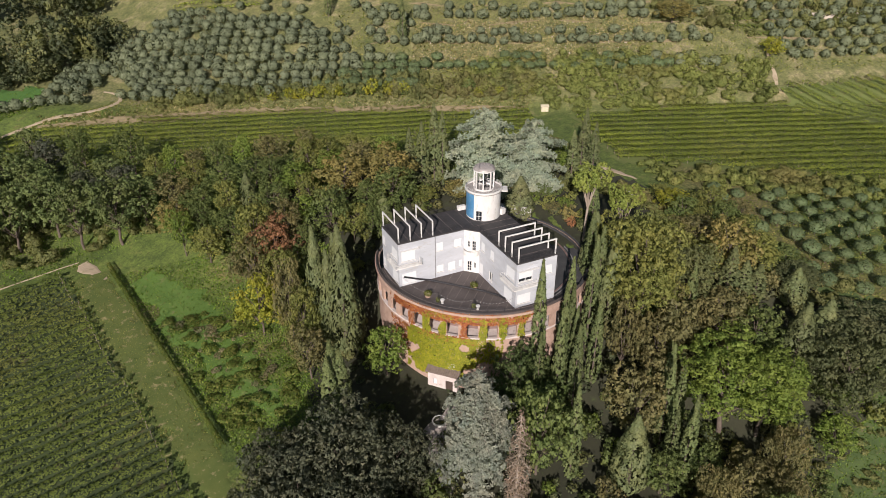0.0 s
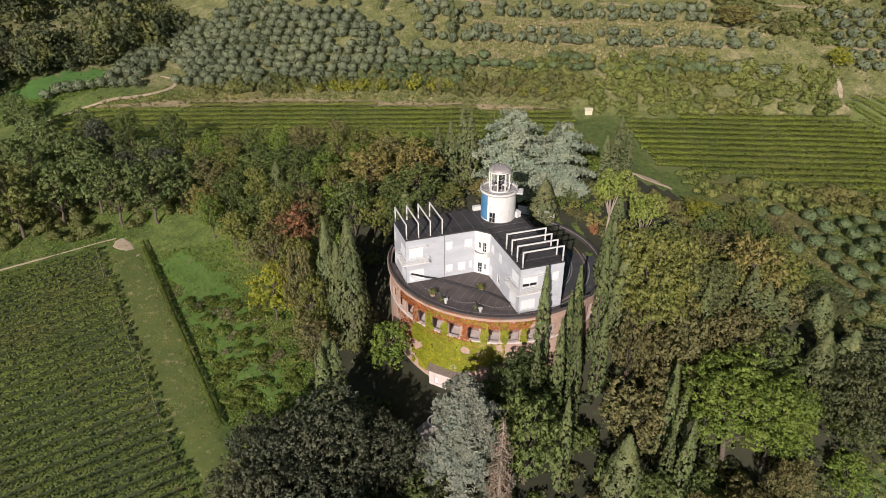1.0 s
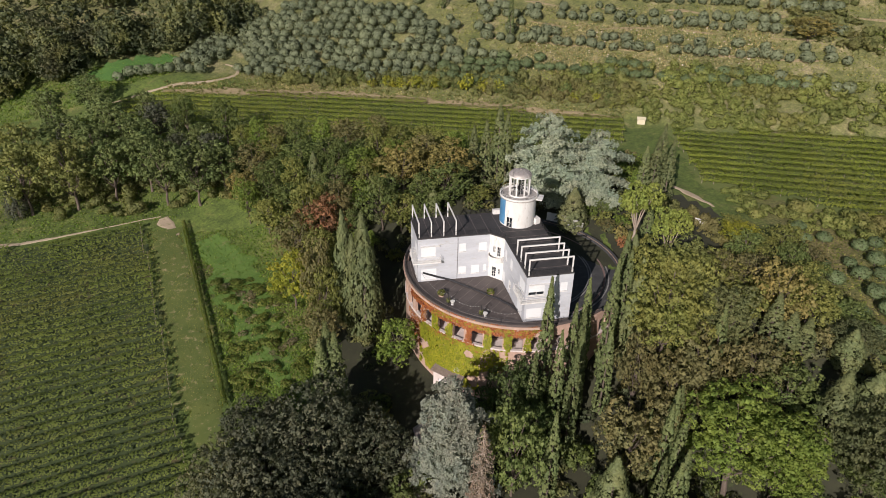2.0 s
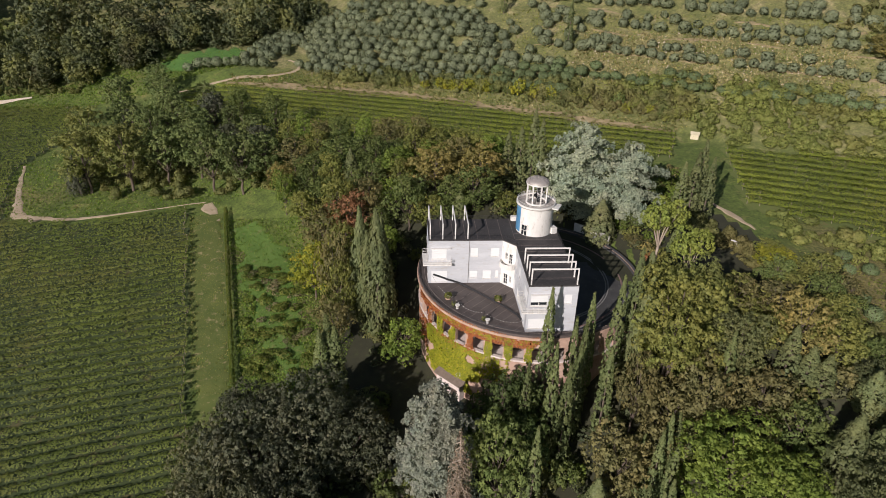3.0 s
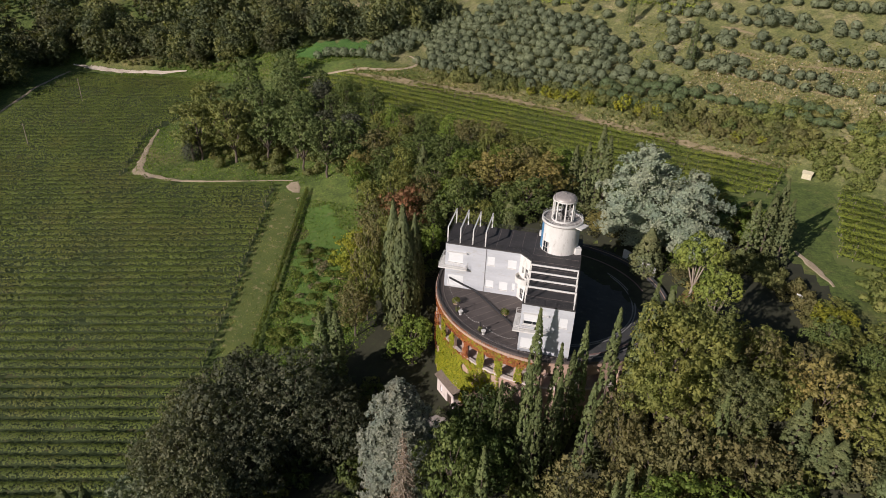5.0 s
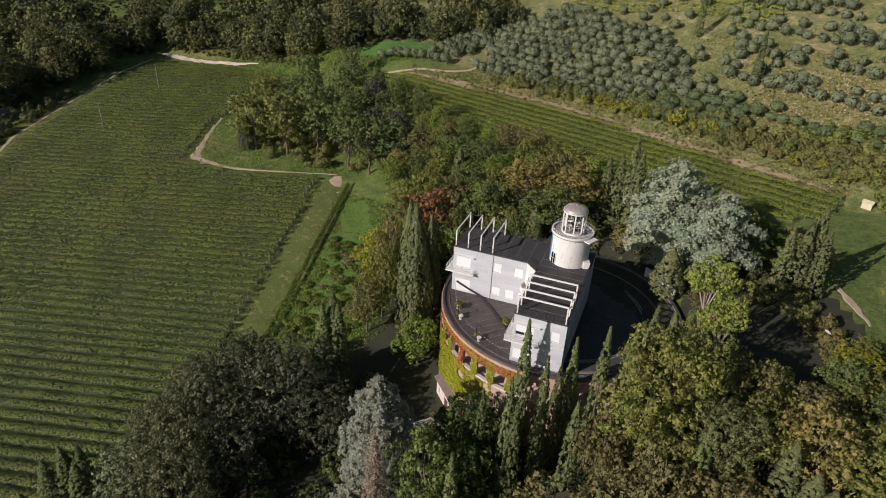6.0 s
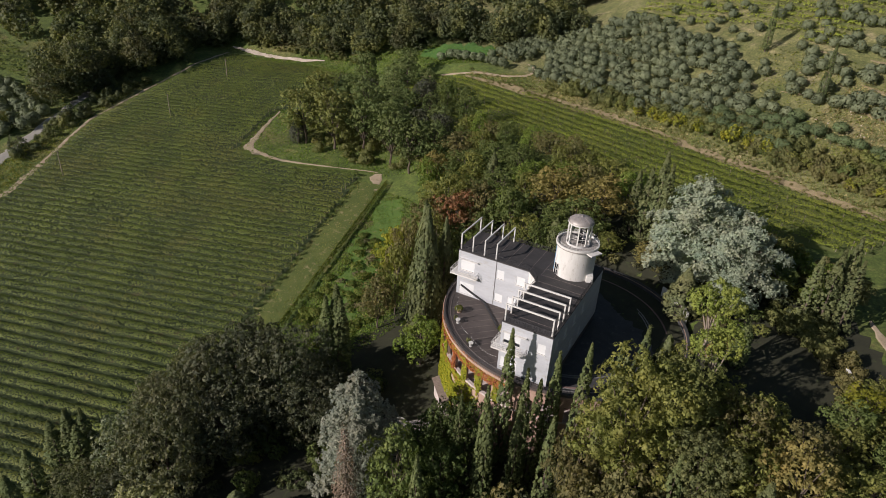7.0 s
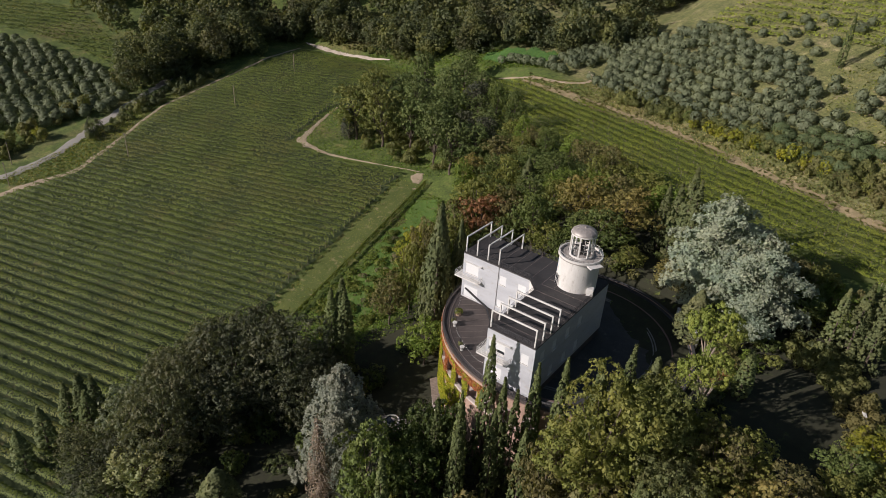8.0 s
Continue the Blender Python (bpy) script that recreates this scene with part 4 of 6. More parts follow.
for x, y in posts:
    t = thing("terrace_lamp_post", "dark terrace post with a small white urn at its foot", "lamp post", "terrace posts", at=(x, y, FLOOR))
    bm = bmesh.new()
    bar(bm, (0, 0, 0), (0, 0, 2.4), 0.09, 8)
    part("pole", bm, IRON, t)
    bm = bmesh.new()
    for r0, r1, z0, z1 in ((0.3, 0.2, 0, 0.2), (0.2, 0.42, 0.2, 0.7), (0.42, 0.46, 0.7, 0.85)):
        bmesh.ops.create_cone(bm, cap_ends=True, segments=14, radius1=r0, radius2=r1, depth=z1 - z0, matrix=Matrix.Translation((0.7, -0.4, (z0 + z1) / 2)))
    part("urn", bm, PLASTER, t, "white urn")
    P, N = crown_points([(0, 0.1, 0.7, 0.45, 0.45, 0.6)], 40)
    V, F = cards(P, N, 0.25, 0.5)
    mesh_ob("plant", V, F, SHRUB_LEAF, t)
for x, y in ((-18.2, -10.6), (-8.4, -11.9)):
    t = thing("potted_bush", "round dry bush in a low terrace pot", "plant pot", "terrace plants", at=(x, y, FLOOR))
    part("pot", disc(0.55, 0, 0.45, 16), STONE, t)
    P, N = crown_points([(0, 0, 0.8, 0.8, 0.8, 0.6)], 40)
    V, F = cards(P, N, 0.3, 0.5)
    mesh_ob("foliage", V, F, GRASS_BLADE, t)

# ---- garden walls, field hut ----
bm = ring(23.9, 24.25, 8.0, 11.3, 31, 54, 18, (HX, HY))
tagged(part("garden_wall", bm, PLASTER), "low white curved retaining wall behind the villa", "wall", kind="structure")
bm = boxes((-0.25, 0.25, -3.6, 3.6, 8.5, 11.6), m=pose(49.5, 6.6, 0, 0, 0, 18), bevel=0.03)
tagged(part("garden_wall", bm, PLASTER), "stained white garden wall among shrubs", "wall", kind="structure")
hut = thing("field_hut", "tiny pale yellow field hut at the vineyard corner", "hut", at=(63.0, 71.5, gz(63, 71.5)))
hut.scale = (0.66, 0.66, 0.66)
hm = pose(0, 0, 0, 0, 0, -24)
bm = wall(3.6, 2.7, 0.25, [(1.3, 2.2, 0.2, 2.1)])
bm.transform(hm @ pose(-1.8, -1.5, -0.3))
part("front_wall", bm, HUTPAINT, hut)
part("body", boxes((-1.8, -1.55, -1.25, 1.25, -0.3, 2.4), (1.55, 1.8, -1.25, 1.25, -0.3, 2.4), (-1.8, 1.8, 1.25, 1.5, -0.3, 2.4), m=hm), HUTPAINT, hut)
part("door", boxes((-0.48, 0.38, -1.42, -1.34, -0.1, 1.8), m=hm), HUTPAINT, hut, "faded wooden door")
part("roof", boxes((-2.1, 2.1, -1.9, 0.1, -0.08, 0.08), m=hm @ pose(0, 0, 2.95, 22, 0, 0)), HUTPAINT, hut, "pale roof slope")
part("roof", boxes((-2.1, 2.1, -0.1, 1.9, -0.08, 0.08), m=hm @ pose(0, 0, 2.95, -22, 0, 0)), HUTPAINT, hut)


# ---- poles in the vineyard and beside the road ----
for i, (x, y, h) in enumerate(((-176, 12, 9.0), (-181.5, 62, 9.0), (-189.5, 100.5, 9.0), (-190, -22, 8.5), (-206, -14, 8.5))):
    p = thing("utility_pole", "thin grey utility pole standing in the vines", "utility pole", "utility poles", at=(x, y, gz(x, y)))
    bm = bmesh.new()
    bmesh.ops.create_cone(bm, cap_ends=True, segments=8, radius1=0.15, radius2=0.1, depth=h + 0.6, matrix=Matrix.Translation((0, 0, h / 2 - 0.3)))
    part("pole", bm, PALE_BARK, p)
    part("crossarm", boxes((-0.7, 0.7, -0.07, 0.07, h - 0.6, h - 0.45)), IRON, p)


# ---- trees: one of each form, then copies ----
def lobed(h, r, n, low=0.3, flat=0.75, seed=0):
    """Lobes of a broad crown of height h and radius r, from low*h up."""
    g = random.Random(seed)
    out = []
    mid = h * (low + (1 - low) * 0.5)
    half = h * (1 - low) * 0.5
    out.append((0, 0, mid, r * 0.55, r * 0.55, half * 0.8))
    for k in range(n):
        a = k * 2.4 + g.uniform(-0.4, 0.4)
        f = g.uniform(-0.8, 0.9)
        d = r * (0.78 - 0.4 * f * f) * g.uniform(0.55, 1.2)
        s = r * (0.14 + 0.24 * g.random() ** 1.5)
        out.append((d * math.cos(a), d * math.sin(a), mid + f * half * 0.8, s, s * g.uniform(0.85, 1.15), s * flat * g.uniform(0.8, 1.15)))
    return out


def olive_tree(seed):
    root = thing("olive_tree", "rounded grey-green olive tree", "tree")
    g = random.Random(seed)
    lobes = [(0, 0, 2.45, 2.2, 2.2, 1.85)]
    for k in range(8):
        a, f = k * 2.4 + g.uniform(-0.3, 0.3), g.uniform(-0.45, 0.8)
        q = 1.35 * math.sqrt(1 - 0.6 * f * f)
        s = g.uniform(0.85, 1.1)
        lobes.append((q * math.cos(a), q * math.sin(a), 2.45 + 1.3 * f, s, s, s * 0.85))
    tree_trunk(lobes, 4.6, 0.18, BARK, root)
    P, N = crown_points(lobes, 13.5, 0.1)
    V, F = cards(P, N, 0.36, 0.18, soft=0.88)
    c = mesh_ob("crown", V, F, OLIVE_LEAF, root)
    c.color = (0.1, 0.119, 0.074, 1)
    return root


def tree_trunk(lobes, h, r0, mat, root, bare=0.0):
    bm = bmesh.new()
    top = h * 0.55
    a, segs = Vector((0, 0, -1.2)), 4
    for k in range(segs):
        b = Vector((0.02 * h * math.sin(k * 2.1), 0.02 * h * math.cos(k * 1.7), -1.2 + (top + 1.2) * (k + 1) / segs))
        limb(bm, a, b, r0 * (1 - 0.18 * k), r0 * (1 - 0.18 * (k + 1)), 8)
        a = b
    for l in lobes[1:6 if h < 5 else 17]:
        limb(bm, (0, 0, max(0.2 * h, l[2] - 0.35 * h)), (l[0] * 0.8, l[1] * 0.8, l[2]), r0 * 0.4, r0 * 0.12, 5)
    return part("trunk", bm, mat, root)


def broad_tree(name, label, h, r, n, seed, mat, size, density, color, low=0.22, flat=0.8, bark=None, category="tree", clump=0.7):
    root = thing(name, label, category)
    lobes = lobed(h, r, n, low, flat, seed)
    tree_trunk(lobes, h, h * 0.022, bark or BARK, root)
    P, N = crown_points(lobes, density, 0.35, clump)
    V, F = cards(P, N, size, 0.4)
    c = mesh_ob("crown", V, F, mat, root)
    c.color = (*color, 1)
    return root


def cypress(label, h, r, seed, color, size=0.38, dens=18.0, spray=0.27, blunt=2.2):
    """A column of upright sprays with dark clefts between them and a ragged outline."""
    root = thing("cypress_tree", label, "tree")
    bm = bmesh.new()
    limb(bm, (0, 0, -1.5), (0, 0, h * 0.8), r * 0.16, r * 0.03, 7)
    part("trunk", bm, BARK, root)
    g = np.random.RandomState(seed)
    k = 9
    n = int(dens * 2 * math.pi * r * h * 0.75 / k)
    z = g.rand(n) ** 0.9
    prof = np.where(z < 0.12, 0.6 + 0.4 * z / 0.12, np.maximum(0.03, 1 - (np.maximum(0, z - 0.12) / 0.88) ** blunt))
    a = g.rand(n) * 2 * math.pi
    lump = np.array([noise.noise((2.2 * math.cos(q), 2.2 * math.sin(q), h * w * 0.28 + seed)) for q, w in zip(a, z)])
    rr = r * prof * (0.95 + 0.16 * lump) * (1 - 0.25 * g.rand(n) ** 2)
    C = np.stack([rr * np.cos(a), rr * np.sin(a), z * h * 0.96 + 0.02 * h], 1)
    out = np.stack([np.cos(a), np.sin(a), 0.35 + 0 * a], 1)
    C, out = np.repeat(C, k, 0), np.repeat(out, k, 0)
    d = g.normal(size=C.shape)
    d /= np.linalg.norm(d, axis=1)[:, None]
    d = d + 0.6 * out
    d /= np.linalg.norm(d, axis=1)[:, None]
    wide = np.repeat((0.5 + 0.8 * g.rand(n)) * np.sqrt(np.maximum(0.15, prof)), k)[:, None]
    V, F = cards(C + d * spray * wide * np.array((0.8, 0.8, 1.5)), d + 0.5 * out, size, 0.35, 1.5, (0, 0, 1), 0.72)
    c = mesh_ob("crown", V, F, NEEDLE, root)
    c.color = (*color, 1)
    return root


def cedar(name, label, h, r, seed, color, droop, tiers, bark=BARK, size=0.65, dens=5.0, cone=1.1, category="tree"):
    """A cedar: tiers of flat sprays round a straight trunk, wider below."""
    root = thing(name, label, category)
    g = random.Random(seed)
    bm = bmesh.new()
    limb(bm, (0, 0, -1.5), (0, 0, h * 0.95), h * 0.028, h * 0.004, 9)
    P, N = [], []
    for k in range(tiers):
        f = (k + 0.5) / tiers
        z = h * (0.12 + 0.86 * f)
        reach = r * (1 - f ** (1.6 * cone)) ** 0.6 * g.uniform(0.75, 1.12) + 0.35
        for q in range(g.randint(4, 6)):
            a = k * 1.9 + q * 2 * math.pi / 5 + g.uniform(-0.35, 0.35)
            L = reach * g.uniform(0.75, 1.12)
            tip = Vector((L * math.cos(a), L * math.sin(a), z - droop * L))
            limb(bm, (0, 0, z), tip, h * 0.006, h * 0.0015, 4)
            n = int(dens * L * (0.8 + 0.35 * L))
            u = rs.rand(n) ** 0.7
            w = (rs.rand(n) - 0.5) * L * 0.62 * (0.3 + 0.7 * np.sin(u * 2.7)) * (0.55 + 0.45 * np.sin(u * L * 4.5))
            d = np.array([math.cos(a), math.sin(a)])
            xy = d * (u * L)[:, None] + np.array([-d[1], d[0]]) * w[:, None]
            zz = z - droop * u * u * L - 0.25 * np.abs(w) + rs.normal(size=n) * 0.3 + 0.25 + 0.35 * np.sin(u * L * 4.5)
            P.append(np.column_stack([xy, zz]))
            N.append(np.column_stack([0.45 * d[0] + 0 * u, 0.45 * d[1] + 0 * u, 1 + 0 * u]))
    part("trunk", bm, bark, root)
    V, F = cards(np.concatenate(P), np.concatenate(N), size, 0.6, 1.2, None, 0.35)
    c = mesh_ob("crown", V, F, NEEDLE, root)
    c.color = (*color, 1)
    return root


def umbrella_pine(label, h, r, seed, color):
    root = thing("umbrella_pine", label, "tree")
    g = random.Random(seed)
    bm = bmesh.new()
    fork = Vector((0.4, 0.2, h * 0.42))
    limb(bm, (0, 0, -1.2), fork, 0.42, 0.34, 9)
    lobes = []
    for k in range(7):
        a = k * 0.9 + g.uniform(-0.2, 0.2)
        d = r * g.uniform(0.25, 0.68)
        tip = Vector((d * math.cos(a), d * math.sin(a), h * g.uniform(0.74, 0.86)))
        mid = fork.lerp(tip, 0.5) + Vector((g.uniform(-0.4, 0.4), g.uniform(-0.4, 0.4), 0.4))
        limb(bm, fork, mid, 0.22, 0.15, 6)
        limb(bm, mid, tip, 0.15, 0.06, 6)
        s = r * g.uniform(0.38, 0.5)
        lobes.append((tip.x, tip.y, tip.z + 0.3, s, s, s * 0.8))
    part("trunk", bm, PALE_BARK, root, "pale forked trunk")
    P, N = crown_points(lobes, 26.0, 0.35, 0.6)
    V, F = cards(P, N, 0.34, 0.4)
    c = mesh_ob("crown", V, F, NEEDLE, root)
    c.color = (*color, 1)
    return root


DARKOAK, GREEN, FRESH, OLIVEY, BROWNY = (0.05, 0.055, 0.039), (0.07, 0.088, 0.032), (0.088, 0.118, 0.028), (0.102, 0.108, 0.035), (0.094, 0.087, 0.042)
ORANGE, RUST, YELLOW, PINEG = (0.14, 0.12, 0.048), (0.185, 0.088, 0.048), (0.15, 0.152, 0.024), (0.13, 0.156, 0.036)
CYP, CYP2 = (0.07, 0.086, 0.035), (0.08, 0.092, 0.041)
SILVER, PALE = (0.178, 0.204, 0.156), (0.118, 0.128, 0.105)
PROTO = {
    "broad": [broad_tree("broadleaf_tree", "leafy broadleaf tree with a rounded crown", 14, 5.5, 34, s, LEAF, 0.46, 8.6, GREEN, clump=0.72) for s in (1, 2, 3, 4)],
    "giant": [broad_tree("broadleaf_tree", "very large leafy broadleaf tree with a billowing crown", 26, 8, 60, s, LEAF, 0.42, 10.5, GREEN, clump=0.8) for s in (51, 52)],
    "oak": [broad_tree("oak_tree", "dark evergreen oak with a dense spreading crown", 15, 8.5, 60, s, LEAF, 0.45, 7.6, DARKOAK, 0.05, 0.9, clump=0.75) for s in (11, 12, 13)],
    "pine": [broad_tree("pine_tree", "tall pine with clumped green foliage and bare trunk", 17, 5.5, 34, s, NEEDLE, 0.44, 10.5, GREEN, 0.16, 0.6, clump=0.8) for s in (21, 22, 23)],
    "shrub": [broad_tree("garden_shrub", "low leafy garden shrub", 3.6, 2.6, 7, s, LEAF, 0.42, 12.5, GREEN, 0.0, 0.8, category="shrub", clump=0.5) for s in (31, 32)],
    "cypress": [cypress("tall narrow dark green cypress", 22, 1.7, s, CYP) for s in (1, 2, 3)],
    "conifer": [cypress("broad feathery green conifer", 18, 3.1, s, CYP2, 0.45, 15.0, 0.95, 1.7) for s in (5, 6)],
    "silver": [cedar("blue_cedar", "large silvery blue-green cedar with layered branches", 22, 9.5, s, SILVER, 0.16, 11, cone=1.9, size=0.4, dens=24) for s in (3, 4)],
    "pale": [cedar("blue_cedar", "pale grey-blue cedar with drooping branches", 24, 7.5, 9, PALE, 0.32, 18, cone=1.5, dens=28, size=0.34)],
    "umbrella": [umbrella_pine("umbrella pine with flat bright green crown", 19, 5.6, s, PINEG) for s in (1, 5)],
    "dead": [cedar("dead_conifer", "dead brown conifer with bare drooping twigs", 15, 2.4, 6, (0.15, 0.115, 0.088), 0.5, 20, bark=PALE_BARK, size=0.26, dens=13.0)],
    "olive": [olive_tree(s) for s in (41, 42, 43)],
}
BASE_SIZE = {"giant": (26, 8), "broad": (14, 5.5), "oak": (15, 8.5), "pine": (17, 5.5), "shrub": (3.6, 2.6), "cypress": (22, 1.7), "conifer": (18, 3.1), "silver": (22, 9.5), "pale": (24, 7.5), "umbrella": (19, 5.6), "dead": (15, 2.4), "olive": (4.6, 2.5)}
used, turns = {}, {}
taken = []


def plant(kind, x, y, h, r, color=None, label="", group="", lean=0.0, turn=None):
    """One tree of a kind at a place, h high and r wide to its side."""
    forms = PROTO[kind]
    if kind != "shrub":
        taken.append((x, y, r))
    turns[kind] = turns.get(kind, -1) + 1
    i = turns[kind] % len(forms)
    form = forms[i]
    hb, rb = BASE_SIZE[kind]
    m = pose(x, y, gz(x, y), lean, 0, rnd.uniform(0, 360) if turn is None else turn) @ Matrix.Diagonal((r / rb, r / rb, h / hb, 1))
    if (kind, i) not in used:
        used[kind, i] = True
        ob = form
        ob.matrix_basis = m
    else:
        ob = copy_thing(form, m)
        ob.scale = (r / rb, r / rb, h / hb)
    if color:
        for c in ob.children:
            if c.name.startswith("crown"):
                c.color = (*color, 1)
    if label:
        ob["label"] = label
    if group:
        ob["group"] = group
    return ob


def to_top(kind, x, y, top, r, color=None, label="", group=""):
    return plant(kind, x, y, top - gz(x, y), r, color, label, group)


# cypresses, by the height of their tops
for x, y, top, r in ((-36.2, 6.8, 21.8, 3.0), (-32.5, 1.2, 23.6, 3.7), (-34.6, 3.6, 17.5, 2.8), (-31.7, 8.2, 18.6, 2.4)):
    to_top("conifer", x, y, top, r, CYP2, "broad feathery grey-green conifer beside the lawn", "conifers by the lawn")
for x, y, top, r in ((-41.3, -18.8, 12.6, 2.3), (-42.6, -20.6, 10.4, 2.1), (-39.9, -19.4, 10.6, 2.1)):
    to_top("cypress", x, y, top, r, CYP, "small dark cypress beside the lawn", "cypresses by the lawn")
for x, y, top, r in ((-1.3, -25.6, 22.4, 1.7), (6.5, -24.5, 20.5, 1.6), (5.0, -27.4, 16.3, 1.5), (9.0, -30.8, 13.2, 1.6), (17.5, -15.7, 24.3, 1.7), (15.2, -22.0, 24.3, 1.7), (11.2, -25.2, 24.4, 1.7), (-1.4, -33.0, 16.1, 1.5), (0.5, -36.0, 14.1, 1.6), (3.6, -31.0, 13.9, 1.4), (-5.8, -33.0, 12.1, 1.3), (2.9, -28.0, 17.9, 1.5), (-6.3, -45.8, 9.9, 1.5), (19.0, -20.5, 22, 1.9),
                     (15.0, -45.0, 11.1, 1.6), (13.0, -47.3, 9.7, 1.5), (15.6, -47.8, 7.6, 1.4), (18, -41.5, 8.1, 1.8), (19.6, -43.4, 6.0, 1.6), (12.5, -42.5, 4.2, 1.3), (11.0, -55.5, 5.5, 1.6), (12.8, -54.0, 6.5, 1.6), (9.8, -53.0, 4.4, 1.4), (27.6, -35.0, 19.2, 1.7)):
    to_top("cypress", x, y, top, r * 0.98, CYP, "", "cypresses beside the villa")
for x, y, top, r in ((38.6, -34.2, 19.6, 2.1), (42.3, -34.8, 15.6, 1.9), (44.2, -36.7, 15.2, 1.9)):
    to_top("cypress", x, y, top, r, CYP2, "", "cypresses beside the villa")
for x, y, top, r in ((6.2, 38.2, 33.6, 2.1), (8.0, 37.0, 31.4, 2.0), (3.4, 40, 28.4, 1.9), (0.5, 41.5, 26.6, 1.8)):
    to_top("cypress", x, y, top, r, CYP2, "grey-green cypress in a tight clump", "cypress clump")
for x, y, top, r in ((45.0, 25.2, 30.4, 1.9), (43.0, 23.4, 28.0, 1.8), (40, 23.2, 25.4, 1.7), (46.4, 22.4, 27, 1.7)):
    to_top("cypress", x, y, top, r, CYP2, "grey-green cypress in a tight clump", "cypress clump by the path")
plant("cypress", 12.5, 146.5, 17, 1.3, CYP, "lone slim cypress on the olive hill")
plant("cypress", 32.6, 121.3, 17, 1.3, CYP, "lone slim cypress on the olive hill")

